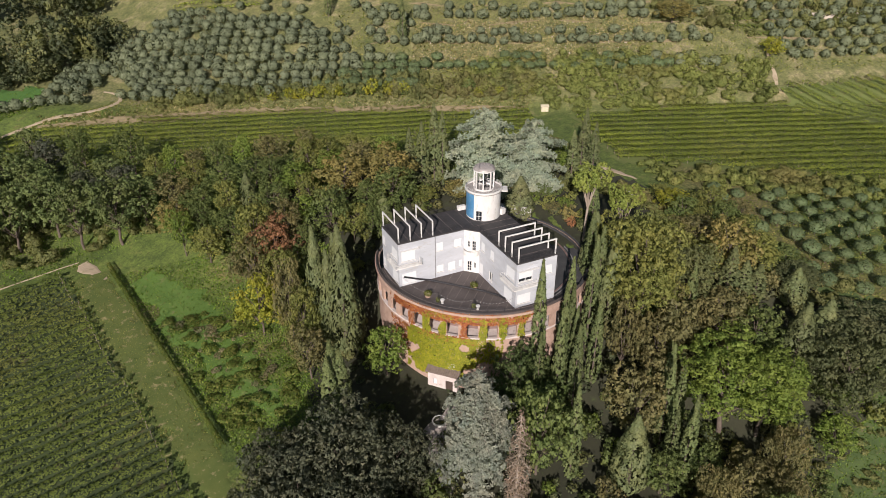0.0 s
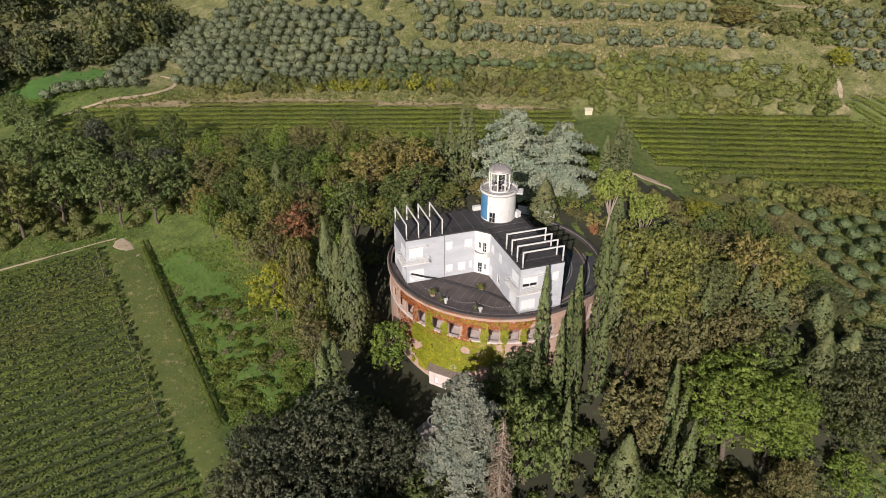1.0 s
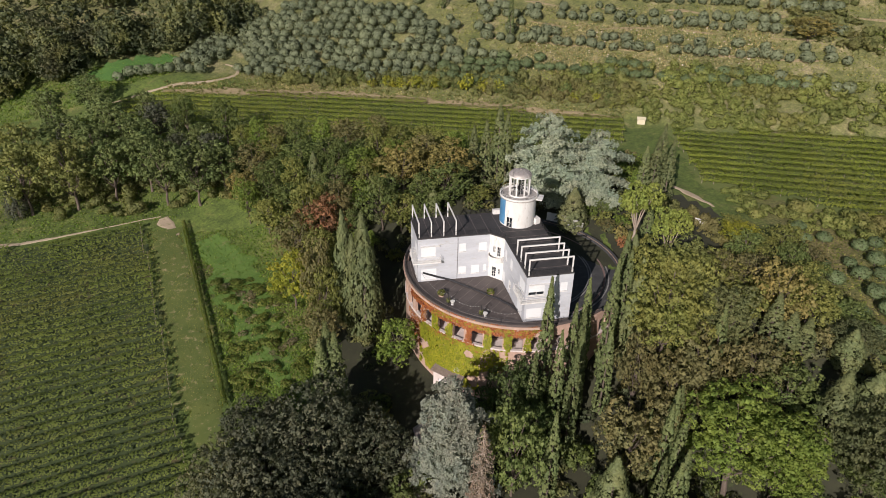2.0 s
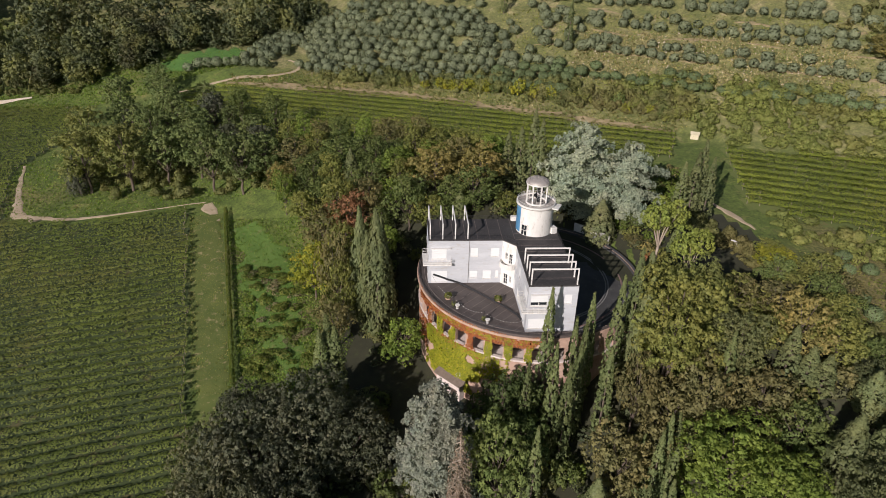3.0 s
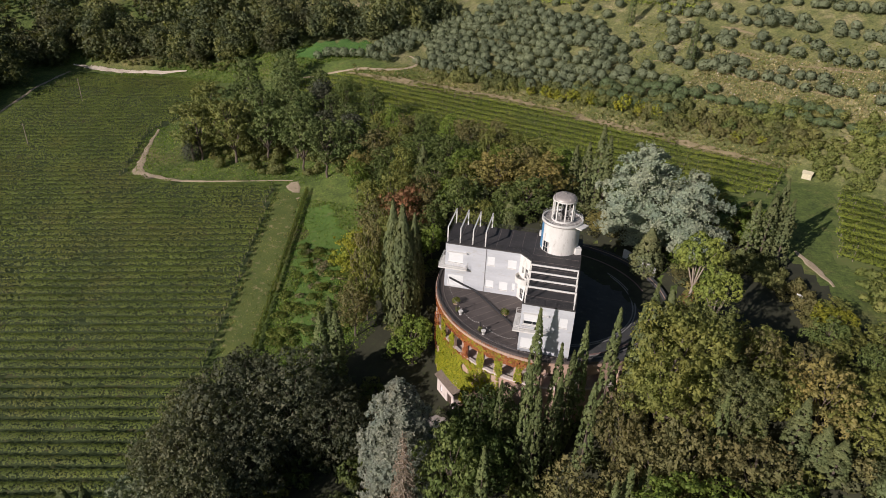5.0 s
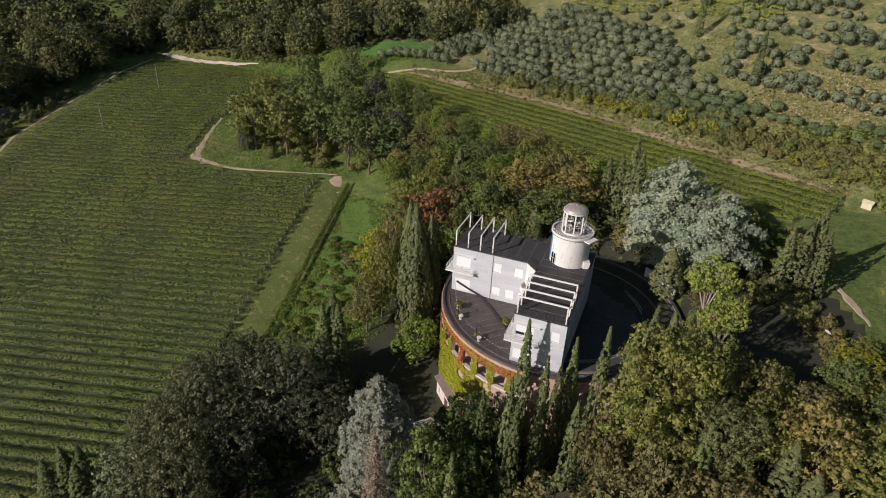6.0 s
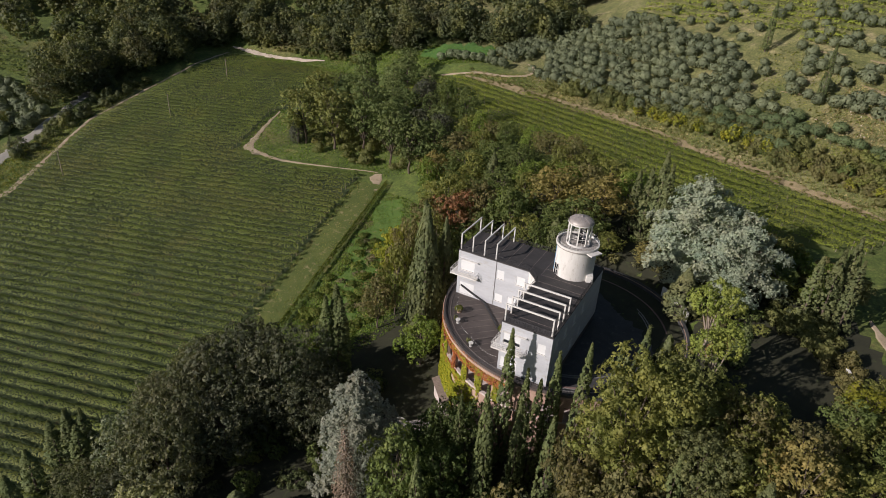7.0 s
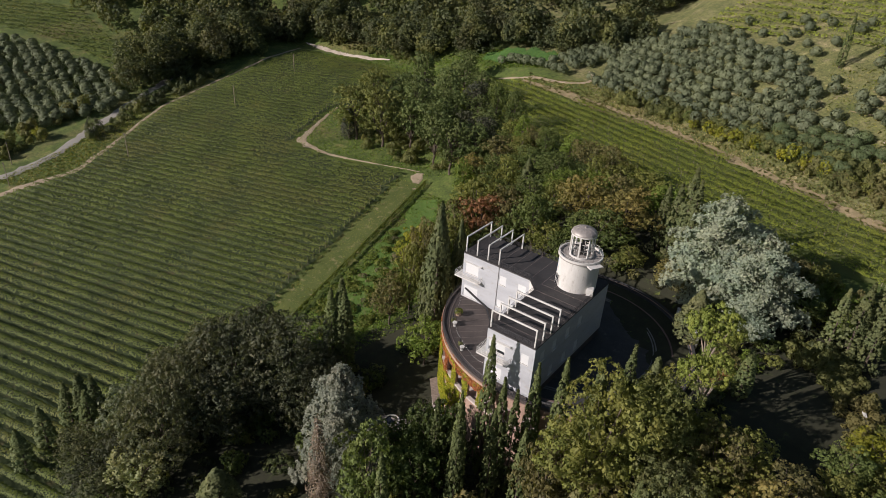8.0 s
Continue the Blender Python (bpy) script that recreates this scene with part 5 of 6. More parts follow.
# cedars, pines and marked trees
to_top("silver", 16.5, 29, 33.0, 11.0)
to_top("silver", 26.4, 21.8, 31.0, 9.0)
to_top("pale", -21.8, -38.6, 13.2, 7.9)
to_top("dead", -18.5, -47.1, 9.8, 2.2)
to_top("umbrella", 25.0, -3.5, 29.0, 4.7)
to_top("umbrella", 27.6, -12.4, 26.6, 4.2)
TREES = (   # kind, x, y, top, radius, colour
    ("broad", -27.2, -9.0, 3.8, 4.8, FRESH), ("broad", -40.2, 28.8, 14.4, 5.6, (0.18, 0.098, 0.06)), ("broad", -47.8, 13.7, 9.3, 5.4, YELLOW), ("broad", -41, 20, 12, 5, OLIVEY), ("broad", -42.3, 8.5, 16.0, 3.7, BROWNY), ("broad", -41.8, -3.2, 4.6, 4.4, BROWNY), ("broad", -41.0, 2.5, 11.0, 3.6, OLIVEY), ("broad", -46, 27, 13, 5.5, BROWNY),
    ("broad", -18.4, 39.9, 23.4, 7.0, ORANGE), ("broad", -6.7, 37.4, 23.4, 6.8, ORANGE), ("broad", -9.5, 29.5, 21.0, 6.2, GREEN), ("broad", -28, 50, 19, 6, FRESH), ("broad", -36.0, 46, 16, 5.5, GREEN), ("broad", -25.5, 29.5, 19.5, 5.4, GREEN), ("broad", -44, 32, 17.5, 5.2, OLIVEY), ("broad", -35.5, 34.5, 17, 5, BROWNY),
    ("oak", -44.5, -31.5, 5.5, 9.0, DARKOAK), ("oak", -53.0, -38, 4.5, 9.0, DARKOAK), ("oak", -46.5, -46.0, 1.5, 7.0, DARKOAK), ("oak", -56.5, -47, 2.0, 7.5, (0.066, 0.07, 0.046)), ("oak", -36.0, -34.5, 1.5, 6.5, DARKOAK), ("oak", -54.0, -29.0, 3.6, 6.5, DARKOAK), ("oak", -60.0, -37.5, 1.5, 6.0, (0.06, 0.063, 0.038)), ("oak", -62.0, -47, -1.5, 5.6, (0.066, 0.07, 0.046)), ("broad", -62.5, -56.0, -4.0, 4.8, (0.14, 0.158, 0.118)), ("broad", -47.0, -62.5, -5.5, 5.0, (0.15, 0.155, 0.09)), ("conifer", -33.5, -56.5, -4.5, 3.4, CYP2), ("oak", -37.0, -28.0, 0.5, 5.0, DARKOAK), ("oak", -50, -56, 2.5, 7.0, (0.07, 0.075, 0.05)), ("broad", -58, -58, -1.0, 5.0, (0.08, 0.088, 0.06)),
    ("broad", -11.7, -43.0, 8.6, 5.6, GREEN), ("broad", -9.6, -30.2, 7.0, 4.8, (0.045, 0.062, 0.024)), ("broad", -5.6, -30.4, 6.0, 4.6, (0.045, 0.062, 0.024)), ("broad", -7.0, -36.5, 3.0, 5.0, (0.045, 0.065, 0.022)), ("broad", -14, -30, -2.5, 4.6, (0.045, 0.068, 0.02)),
    ("giant", 23.4, -51.4, 13.6, 8.6, FRESH), ("giant", 29.5, -55.0, 10.5, 7.0, FRESH), ("conifer", 41, -50.7, 15.0, 3.4, CYP2), ("conifer", 47, -51, 14.0, 3.6, CYP2), ("oak", 45, -59, 13.0, 7.5, (0.06, 0.068, 0.035)),
    ("giant", 20.0, -29.0, 27.5, 8.2, OLIVEY), ("giant", 25.5, -23.5, 25.5, 6.2, (0.086, 0.096, 0.036)), ("giant", 30.7, -31.5, 21.0, 5.4, (0.076, 0.084, 0.04)), ("broad", 23.5, -37.5, 15.5, 5.6, BROWNY), ("broad", 23.0, -16.5, 21.5, 4.8, OLIVEY), ("broad", 29.5, -19.5, 20.5, 5.0, OLIVEY), ("conifer", 20.5, -13.0, 21.5, 2.9, CYP2), ("conifer", 16.5, -24.5, 23.0, 2.8, CYP2), ("broad", 14.0, -33.0, 14.5, 4.2, BROWNY),
    ("broad", 18.8, -37.5, 11.7, 6.0, BROWNY), ("broad", 8.0, -45.0, 6.4, 5.8, BROWNY), ("broad", 15.0, -43.0, 6.5, 4.6, BROWNY), ("broad", 42.6, -29.6, 22.6, 5.4, ORANGE), ("broad", 36.5, -27.5, 19.5, 5.2, OLIVEY), ("broad", 33.3, -38.5, 13.0, 5.4, BROWNY), ("broad", 36.5, -44.5, 11.5, 5.0, GREEN), ("broad", 49, -31, 19.0, 5.4, OLIVEY), ("conifer", 2.4, -51.5, 3.8, 3.3, CYP2),
    ("oak", 53.5, -56.5, 12.5, 8.5, (0.06, 0.066, 0.036)), ("oak", 60, -66, 9.5, 7.5, (0.06, 0.066, 0.036)),
    ("pine", -73.0, 60.5, 20.0, 6.4, GREEN), ("pine", -82.2, 64, 20.0, 6.2, GREEN), ("pine", -66.5, 64, 18, 5.5, GREEN),
    ("pine", -88, 72, 19.5, 6.5, GREEN), ("pine", -97, 70, 18.5, 6.0, GREEN), ("pine", -107, 66.5, 20.5, 7.4, OLIVEY), ("pine", -119, 66, 19.5, 7.4, OLIVEY), ("pine", -122, 79, 21, 7, OLIVEY), ("pine", -116, 128, 21, 5.5, GREEN), ("pine", -110, 118, 20, 5.5, GREEN), ("pine", -122, 108, 23, 6, GREEN), ("pine", -104, 83, 19, 6.5, GREEN), ("pine", -113, 89, 20, 6.5, GREEN), ("pine", -98, 92, 20.5, 6.0, GREEN), ("pine", -105, 100, 21.5, 6.0, GREEN), ("pine", -92, 85, 19, 6, GREEN), ("conifer", -122, 66, 10, 3.0, DARKOAK),
    ("broad", -58, 64, 16, 5.5, BROWNY), ("broad", -52, 56, 14.5, 5.0, GREEN), ("broad", -45, 62, 17.0, 5.8, GREEN), ("broad", -60, 54, 12.5, 4.5, ORANGE), ("broad", -37, 60, 18, 5.5, GREEN), ("broad", -47, 45, 12, 5, GREEN), ("broad", -54, 42, 9.5, 4.4, OLIVEY), ("broad", -28, 60, 17.5, 5, GREEN), ("conifer", -41, 52, 17.5, 2.4, CYP2),
    ("broad", 33.5, 30, 18, 5, GREEN), ("broad", 20, 40, 19, 5, OLIVEY), ("conifer", 18.5, 14.5, 19.5, 3.4, (0.082, 0.088, 0.042)), ("broad", 8, 28.5, 14.5, 3.6, ORANGE), ("broad", -1, 28.5, 15.5, 3.6, OLIVEY),
    ("oak", 53.5, -38.5, 13.5, 4.4, (0.06, 0.068, 0.036)), ("broad", 57, -32.5, 13.5, 3.8, GREEN), ("conifer", 50.0, -41.0, 15.0, 2.6, CYP2), ("broad", 43, -58.5, 2.0, 4.0, GREEN), ("broad", 38.5, -64, -1.5, 3.8, FRESH), ("shrub", 48, -65, -1.0, 3.0, OLIVEY), ("broad", -15, 31.5, 18.0, 4.6, GREEN), ("broad", -21, 27.0, 15.5, 4.2, OLIVEY), ("broad", -16.5, 25.8, 14.5, 2.8, GREEN), ("conifer", -13, 27.0, 16.5, 2.2, CYP2), ("broad", 27.5, 17.0, 15.5, 3.0, GREEN), ("broad", 25.5, 10.0, 13.0, 2.4, BROWNY), ("shrub", 27.5, 6.0, 12.6, 2.4, ORANGE), ("shrub", 30, 11.5, 12.8, 2.6, FRESH), ("shrub", 28.0, 1.0, 12.0, 2.2, GREEN), ("shrub", -31, -45, -9.5, 3.2, (0.05, 0.06, 0.03)), ("shrub", -28, -41, -10, 2.8, (0.05, 0.06, 0.03)), ("broad", 33.5, -21.5, 21.5, 4.8, BROWNY), ("cypress", 31.0, 1.5, 20.5, 1.6, CYP), ("broad", 51.5, -3.0, 16.5, 4.2, YELLOW), ("broad", 53.5, 3.5, 15, 3.4, OLIVEY), ("broad", 36.5, -18, 20.0, 4.8, OLIVEY), ("broad", 42.5, -20.5, 19.0, 4.8, BROWNY), ("broad", 51, -24, 18, 4.6, OLIVEY),
)
for kind, x, y, top, r, col in TREES:
    if kind == "pine":
        col = (col[0] * 1.08, col[1] * 1.1, col[2] * 1.1)
    to_top(kind, x, y, top, r, col, group="park trees")
PROTO_COLOURS = (GREEN, GREEN, FRESH, OLIVEY, BROWNY, GREEN)



# the rest of the park's trees, spread between the marked ones
def fill(poly, n, kinds, heights, radii, colours, close=0.75, seed=1):
    g = random.Random(seed)
    made = tries = 0
    while made < n and tries < 4000:
        tries += 1
        x, y = g.uniform(min(p[0] for p in poly), max(p[0] for p in poly)), g.uniform(min(p[1] for p in poly), max(p[1] for p in poly))
        r = g.uniform(*radii)
        if not inside(poly, x, y) or math.hypot(x - HX, y - HY) < 25.5 + r or any(math.hypot(x - a, y - b) < close * (r + k) for a, b, k in taken):
            continue
        plant(g.choice(kinds), x, y, g.uniform(*heights), r, g.choice(colours), group="park trees")
        made += 1


MIXED = (GREEN, GREEN, OLIVEY, BROWNY, FRESH, OLIVEY)
fill([(-62, 50), (-50, 40), (-38, 14), (-30, 20), (-30, 40), (-10, 46), (0, 50), (-10, 62), (-36, 70), (-62, 76)], 38, ("broad",), (9, 13), (3.2, 5.0), MIXED, 0.68, 1)
fill([(-122, 74), (-95, 66), (-60, 70), (-64, 84), (-95, 106), (-120, 98)], 12, ("pine", "pine", "broad"), (12, 16), (3.6, 5.2), (GREEN, GREEN, DARKOAK), 0.72, 2)
fill([(28, 46), (48, 32), (47, 22), (34, 22), (30, 26), (18, 48), (0, 52)], 14, ("broad", "shrub"), (6, 9), (3, 4.2), MIXED, 0.7, 3)
fill([(49, -8), (56, 2), (60, -20), (44, -26), (42, -20)], 8, ("broad",), (6.5, 9.5), (3, 4.4), (OLIVEY, BROWNY, GREEN), 0.62, 4)
fill([(14, -26), (34, -18), (38, -24), (35, -38), (34, -50), (33, -62), (10, -76), (4, -70), (4, -54), (12, -40)], 16, ("broad", "broad", "broad", "oak"), (9, 14), (3.4, 5.2), (OLIVEY, BROWNY, BROWNY, GREEN), 0.72, 5)
fill([(-60, -44), (-44, -30), (-46, -46), (-46, -66), (-56, -72), (-64, -62)], 8, ("oak", "broad"), (6, 10), (4.0, 6.0), (DARKOAK, DARKOAK, (0.055, 0.06, 0.034)), 0.6, 6)
fill([(-30, -52), (-6, -52), (6, -60), (4, -80), (-30, -80)], 8, ("broad",), (9, 13), (3.6, 5.0), (GREEN, DARKOAK, OLIVEY), 0.62, 7)
for x, y, h in ((-71.0, -59.6, 10.5), (-69.2, -60.6, 12), (-67.6, -58.8, 11.5), (-72.6, -62, 9), (-71.5, -67.5, 8), (-66.4, -61, 10), (-69.5, -72.5, 8)):
    plant("cypress", x, y, h + 2.5, 1.9, CYP, "small dark cypress at the vineyard edge", "cypresses by the vineyard")

# understorey of the park
PARK = [(-58, 50), (-30, 64), (2, 50), (30, 46), (50, 30), (47, 5), (58, -28), (52, -68), (8, -70), (-30, -66), (-64, -60), (-62, -40), (-44, -26), (-33, -12), (-42, 8), (-48, 30)]
OPEN = [(40, -6, 9), (36, 2, 8), (40, 10, 8), (33, 6, 5), (-29, -12, 5), (-30, 4, 4), (-25, -22, 6.5), (-29, -30, 5), (37, 13, 9.0), (44, 4, 7), (22, -57, 5), (45, -66, 9), (-33, -46, 6)]
count = 0
while count < 150:
    x, y = rnd.uniform(-66, 60), rnd.uniform(-72, 66)
    if not inside(PARK, x, y) or math.hypot(x - HX, y - HY) < 27.5 or any(math.hypot(x - a, y - b) < c for a, b, c in OPEN):
        continue
    r = rnd.uniform(1.5, 3.2)
    plant("shrub", x, y, r * rnd.uniform(1.1, 1.9), r, rnd.choice(PROTO_COLOURS), group="park undergrowth")
    count += 1


for x, y, h, r, c in ((26, 13, 3.4, 2.2, OLIVEY), (29, 8.5, 2.6, 1.9, BROWNY), (31.5, 17.5, 3.2, 2.3, GREEN), (26.5, 3.5, 2.4, 1.8, RUST), (30.5, 5.0, 2.2, 1.8, OLIVEY), (24.5, 17.5, 3.6, 2.2, FRESH), (33.5, 13.5, 2.6, 2.0, OLIVEY)):
    plant("shrub", x, y, h, r, c, group="park undergrowth")


UNDER = [(8, -50), (38, -46), (40, -66), (10, -74)]
for k in range(40):
    x, y = rnd.uniform(8, 40), rnd.uniform(-74, -46)
    if inside(UNDER, x, y):
        r = rnd.uniform(1.4, 2.8)
        plant("shrub", x, y, r * rnd.uniform(1.0, 1.6), r, rnd.choice((GREEN, BROWNY, OLIVEY)), group="park undergrowth")


# ---- vines ----
def rows_in(poly, bearing, gap):
    """Runs of places, a metre apart, along parallel rows inside an outline."""
    c, s = math.cos(radians(bearing)), math.sin(radians(bearing))
    us, vs_ = [x * c + y * s for x, y in poly], [-x * s + y * c for x, y in poly]
    v = min(vs_) + gap / 2
    while v < max(vs_):
        run, u = [], min(us)
        while u < max(us):
            x, y = u * c - v * s, u * s + v * c
            if inside(poly, x, y):
                run.append((u, v, x, y))
            u += 1.0
        if len(run) > 3:
            yield run
        v += gap


def vine_rows(name, poly, bearing, gap, width, height, per_m, label, size=0.5, pergola=False, thin=None, mat=None):
    """Rows of trained vines: a leafy ridge along every row, or for a pergola a leafy roof on posts, open and dark below.
    thin: a test for far stretches, where fewer and larger leaves serve."""
    c, s = math.cos(radians(bearing)), math.sin(radians(bearing))
    P, N, S, ends = [], [], [], []
    for run in rows_in(poly, bearing, gap):
        for u, v, x, y in run:
            z = gz(x, y)
            full = 0.8 + 0.5 * noise.noise((x * 0.08, y * 0.08, 3.0)) + 0.25 * noise.noise((x * 0.7, y * 0.7, 7.0))
            k = 0.7 if thin and thin(x, y) else 1.0
            n = int(per_m * max(0.25, full) * k + rs.rand())
            a = rs.rand(n) * math.pi
            if pergola:
                w = np.cos(a) * width / 2 * (0.85 + 0.3 * rs.rand(n))
                zz = z + height + 0.2 * w / width + 0.13 * rs.normal(size=n) - 0.5 * (rs.rand(n) < 0.2) * rs.rand(n)
                N.append(np.stack([-0.35 * np.cos(a) * s, 0.35 * np.cos(a) * c, 1 + 0 * a], 1))
            else:
                w = np.cos(a) * width / 2 * (0.82 + 0.25 * rs.rand(n))
                zz = z + height * (0.45 + 0.55 * np.sin(a)) + 0.12 * rs.normal(size=n)
                N.append(np.stack([-np.cos(a) * s, np.cos(a) * c, np.sin(a) + 0.5], 1))
            uu, vv = u + rs.rand(n) - 0.5, v + w
            P.append(np.stack([uu * c - vv * s, uu * s + vv * c, zz], 1))
            S.append(np.full(n, size / math.sqrt(k)))
        ends += [run[0][1:], run[-1][1:]]
    V, F = cards(np.concatenate(P), np.concatenate(N), np.concatenate(S), 0.35)
    tagged(mesh_ob(name, V, F, mat or VINE_LEAF), label, "vineyard", kind="stuff")
    return ends


ends1 = vine_rows("vineyard", LOWER, 12, 2.75, 1.6, 1.85, 38, "rows of green trained vines with yellowing leaves", 0.42, thin=lambda x, y: x < -125 or y > 40)
ends2 = vine_rows("vineyard", UPPER, -19, 4.0, 3.0, 1.9, 46, "pergola rows of green vines below the earth bank", 0.46, True, mat=PERGOLA_LEAF)
ends3 = vine_rows("vineyard", RIGHT, -23, 4.0, 3.4, 1.9, 52, "pergola rows of green vines on the shelf beside the park", 0.48, True, mat=PERGOLA_LEAF)
ends3 += vine_rows("vineyard", FAN, -64, 4.0, 2.6, 1.9, 30, "fan of vine rows climbing beside the hill path", 0.5, True, mat=PERGOLA_LEAF)
vine_rows("vineyard", [(142, 74), (150, 64), (158, 62), (156, 74), (146, 82)], -28, 3.4, 1.9, 1.6, 12, "small terrace of vines among the hillside scrub", 0.7)
vine_rows("vineyard", [(-262, 66), (-252, 56), (-262, 57), (-300, 54), (-360, 38), (-380, 60), (-330, 80)], 28, 4.0, 2.3, 1.8, 9, "far vine rows across the valley", 0.9)
vine_rows("vineyard", [(-216, -2), (-222, 0), (-252, -12), (-260, -60), (-214, -60), (-208, -26)], -35, 4.2, 1.8, 1.8, 10, "vine rows beyond the valley road", 0.75)
vine_rows("vineyard", [(-42, 176), (-20, 168), (6, 160), (30, 148), (60, 165), (0, 205), (-36, 190)], -22, 3.6, 2.3, 1.8, 11, "high terrace of yellowing vines above the olives", 0.75, mat=PERGOLA_LEAF)
bm = bmesh.new()
for v, x, y in ends1 + ends2 + ends3:
    bar(bm, (x, y, gz(x, y) - 0.3), (x, y, gz(x, y) + 2.1), 0.06, 4)
for poly, turn in ((RIGHT, -23), (UPPER, -19)):
    for run in rows_in(poly, turn, 4.0):
        for u, v, x, y in run[3::7]:
            bar(bm, (x, y, gz(x, y) - 0.2), (x, y, gz(x, y) + 2.35), 0.055, 4)
tagged(part("vineyard_posts", bm, PALE_BARK), "grey wooden end posts of the vine rows", "post", kind="stuff")

# clipped hedge along the grass lane
bm_pts, nrm = [], []
for k in range(4200):
    f = rs.rand()
    x, y = -77.2 + 15.2 * f, 54 - 67.5 * f
    a = rs.rand() * math.pi
    bm_pts.append((x + 0.5 * math.cos(a), y + 0.1 * math.cos(a), gz(x, y) + 0.3 + 1.1 * math.sin(a) + 0.25 * rs.rand()))
    nrm.append((math.cos(a), 0.2, math.sin(a)))
V, F = cards(np.array(bm_pts), np.array(nrm), 0.36, 0.4)
tagged(mesh_ob("hedge", V, F, HEDGE_LEAF), "low leafy hedge beside the grass lane", "hedge")

# ---- olive groves ----
spots = []
GROVE = [(-92, 145), (-66, 134), (-52, 128), (-30, 120.5), (0, 108), (26, 96), (34, 108), (26, 118), (14, 124), (8, 140), (-4, 152), (-16, 160), (-40, 176), (-66, 170), (-84, 160)]
for j in range(66):
    for i in range(68):
        u, v = -110 + i * 4.1, -20 + j * 4.05
        x = -29 + u * 0.9 + v * 0.44 + rnd.uniform(-0.6, 0.6)
        y = 118 - u * 0.44 + v * 0.9 + rnd.uniform(-0.6, 0.6)
        s = bank_side(x, y)
        if inside(GROVE, x, y) and s > 7 and rnd.random() < 0.96 and not math.hypot(x + 69, y - 142) < 6.5 and not (x < -72 and y < 146):
            spots.append((x, y, rnd.uniform(2.1, 2.7)))
        elif x > 22 and s > (15 if x < 95 else 22 - 0.05 * x) and s < 85 and x < 260:
            if j % 3 != 2 and rnd.random() < (0.92 if j % 3 == 0 else 0.5):
                spots.append((x, y, rnd.uniform(1.8, 2.7)))
for j in range(17):
    for i in range(20):
        x, y = 50 + i * 5.6 + rnd.uniform(-0.8, 0.8) + j * 1.2, -80 + j * 5.4 + rnd.uniform(-0.8, 0.8)
        if inside([(62, 5), (112, -24), (160, -38), (150, -90), (60, -90), (52, -40)], x, y) and rnd.random() < 0.92:
            spots.append((x, y, rnd.uniform(1.6, 2.3)))
for _ in range(150):
    x, y = rnd.uniform(-26, 75), rnd.uniform(108, 178)
    s = bank_side(x, y)
    if 22 < s < 72 and all(math.hypot(x - a, y - q) > 4.2 for a, q, _r in spots) and math.hypot(x - 32.6, y - 121.3) > 7 and math.hypot(x - 12.5, y - 146.5) > 6:
        spots.append((x, y, rnd.uniform(1.6, 2.6)))
for k in range(60):
    x, y = 154 + (k % 10) * 5.2 + 0.5 * (k // 10), 51 - (k % 10) * 2.3 + (k // 10) * 5.0
    spots.append((x + rnd.uniform(-0.6, 0.6), y + rnd.uniform(-0.6, 0.6), rnd.uniform(2.0, 2.6)))
for i in range(9):
    spots.append((-108 + i * 3.6, 141.5 + 2.0 * math.sin(i * 0.5), rnd.uniform(2.2, 2.8)))
spots.sort(key=lambda p: math.hypot(p[0] - 10, p[1] + 20))
for x, y, r in spots[:220]:
    plant("olive", x, y, r * rnd.uniform(1.55, 1.95), r, (0.078, 0.1, 0.05) if y < 20 else None, group="olive grove")
far = spots[220:]
for j in range(20):
    for i in range(22):
        x, y = -223 - i * 4.6 + rnd.uniform(-0.8, 0.8), -50 + j * 5.2 + rnd.uniform(-0.8, 0.8) + i * 1.4
        if inside([(-224, 10), (-222, 36), (-232, 45), (-258, 52), (-300, 46), (-340, 30), (-330, -10), (-250, -10)], x, y):
            far.append((x, y, rnd.uniform(2.5, 3.2)))
P, N = [], []
for x, y, r in far:
    lobes = [(x + rnd.uniform(-0.3, 0.3) * r, y + rnd.uniform(-0.3, 0.3) * r, gz(x, y) + r * rnd.uniform(0.75, 1.1), r * 0.78, r * 0.78, r * 0.75) for _ in range(2)]
    p, n = crown_points(lobes, 4.8, 0.12)
    P.append(p)
    N.append(n)
V, F = cards(np.concatenate(P), np.concatenate(N), 0.67, 0.2, soft=0.88)
tagged(mesh_ob("far_olive_grove", V, F, OLIVE_FAR), "far rows of grey-green olive trees", "olive grove", kind="stuff")


# ---- woods and thickets ----
def thicket(name, where, n, r_lo, r_hi, dens, size, mat, label, category, tall=1.0, clump=0.0):
    P, N = [], []
    made = 0
    while made < n:
        x, y = where()
        r = rnd.uniform(r_lo, r_hi)
        z = gz(x, y)
        k = rnd.uniform(0.7, 1.45) * tall
        lobes = [(x + rnd.uniform(-0.45, 0.45) * r, y + rnd.uniform(-0.45, 0.45) * r, z + r * k * rnd.uniform(0.5, 1.1), r * rnd.uniform(0.5, 0.75), r * rnd.uniform(0.5, 0.75), r * k * rnd.uniform(0.5, 0.7)) for _ in range(4)]
        p, q = crown_points(lobes, dens, 0.35, clump)
        P.append(p)
        N.append(q)
        made += 1
    V, F = cards(np.concatenate(P), np.concatenate(N), size, 0.4)
    return tagged(mesh_ob(name, V, F, mat), label, category, kind="stuff")


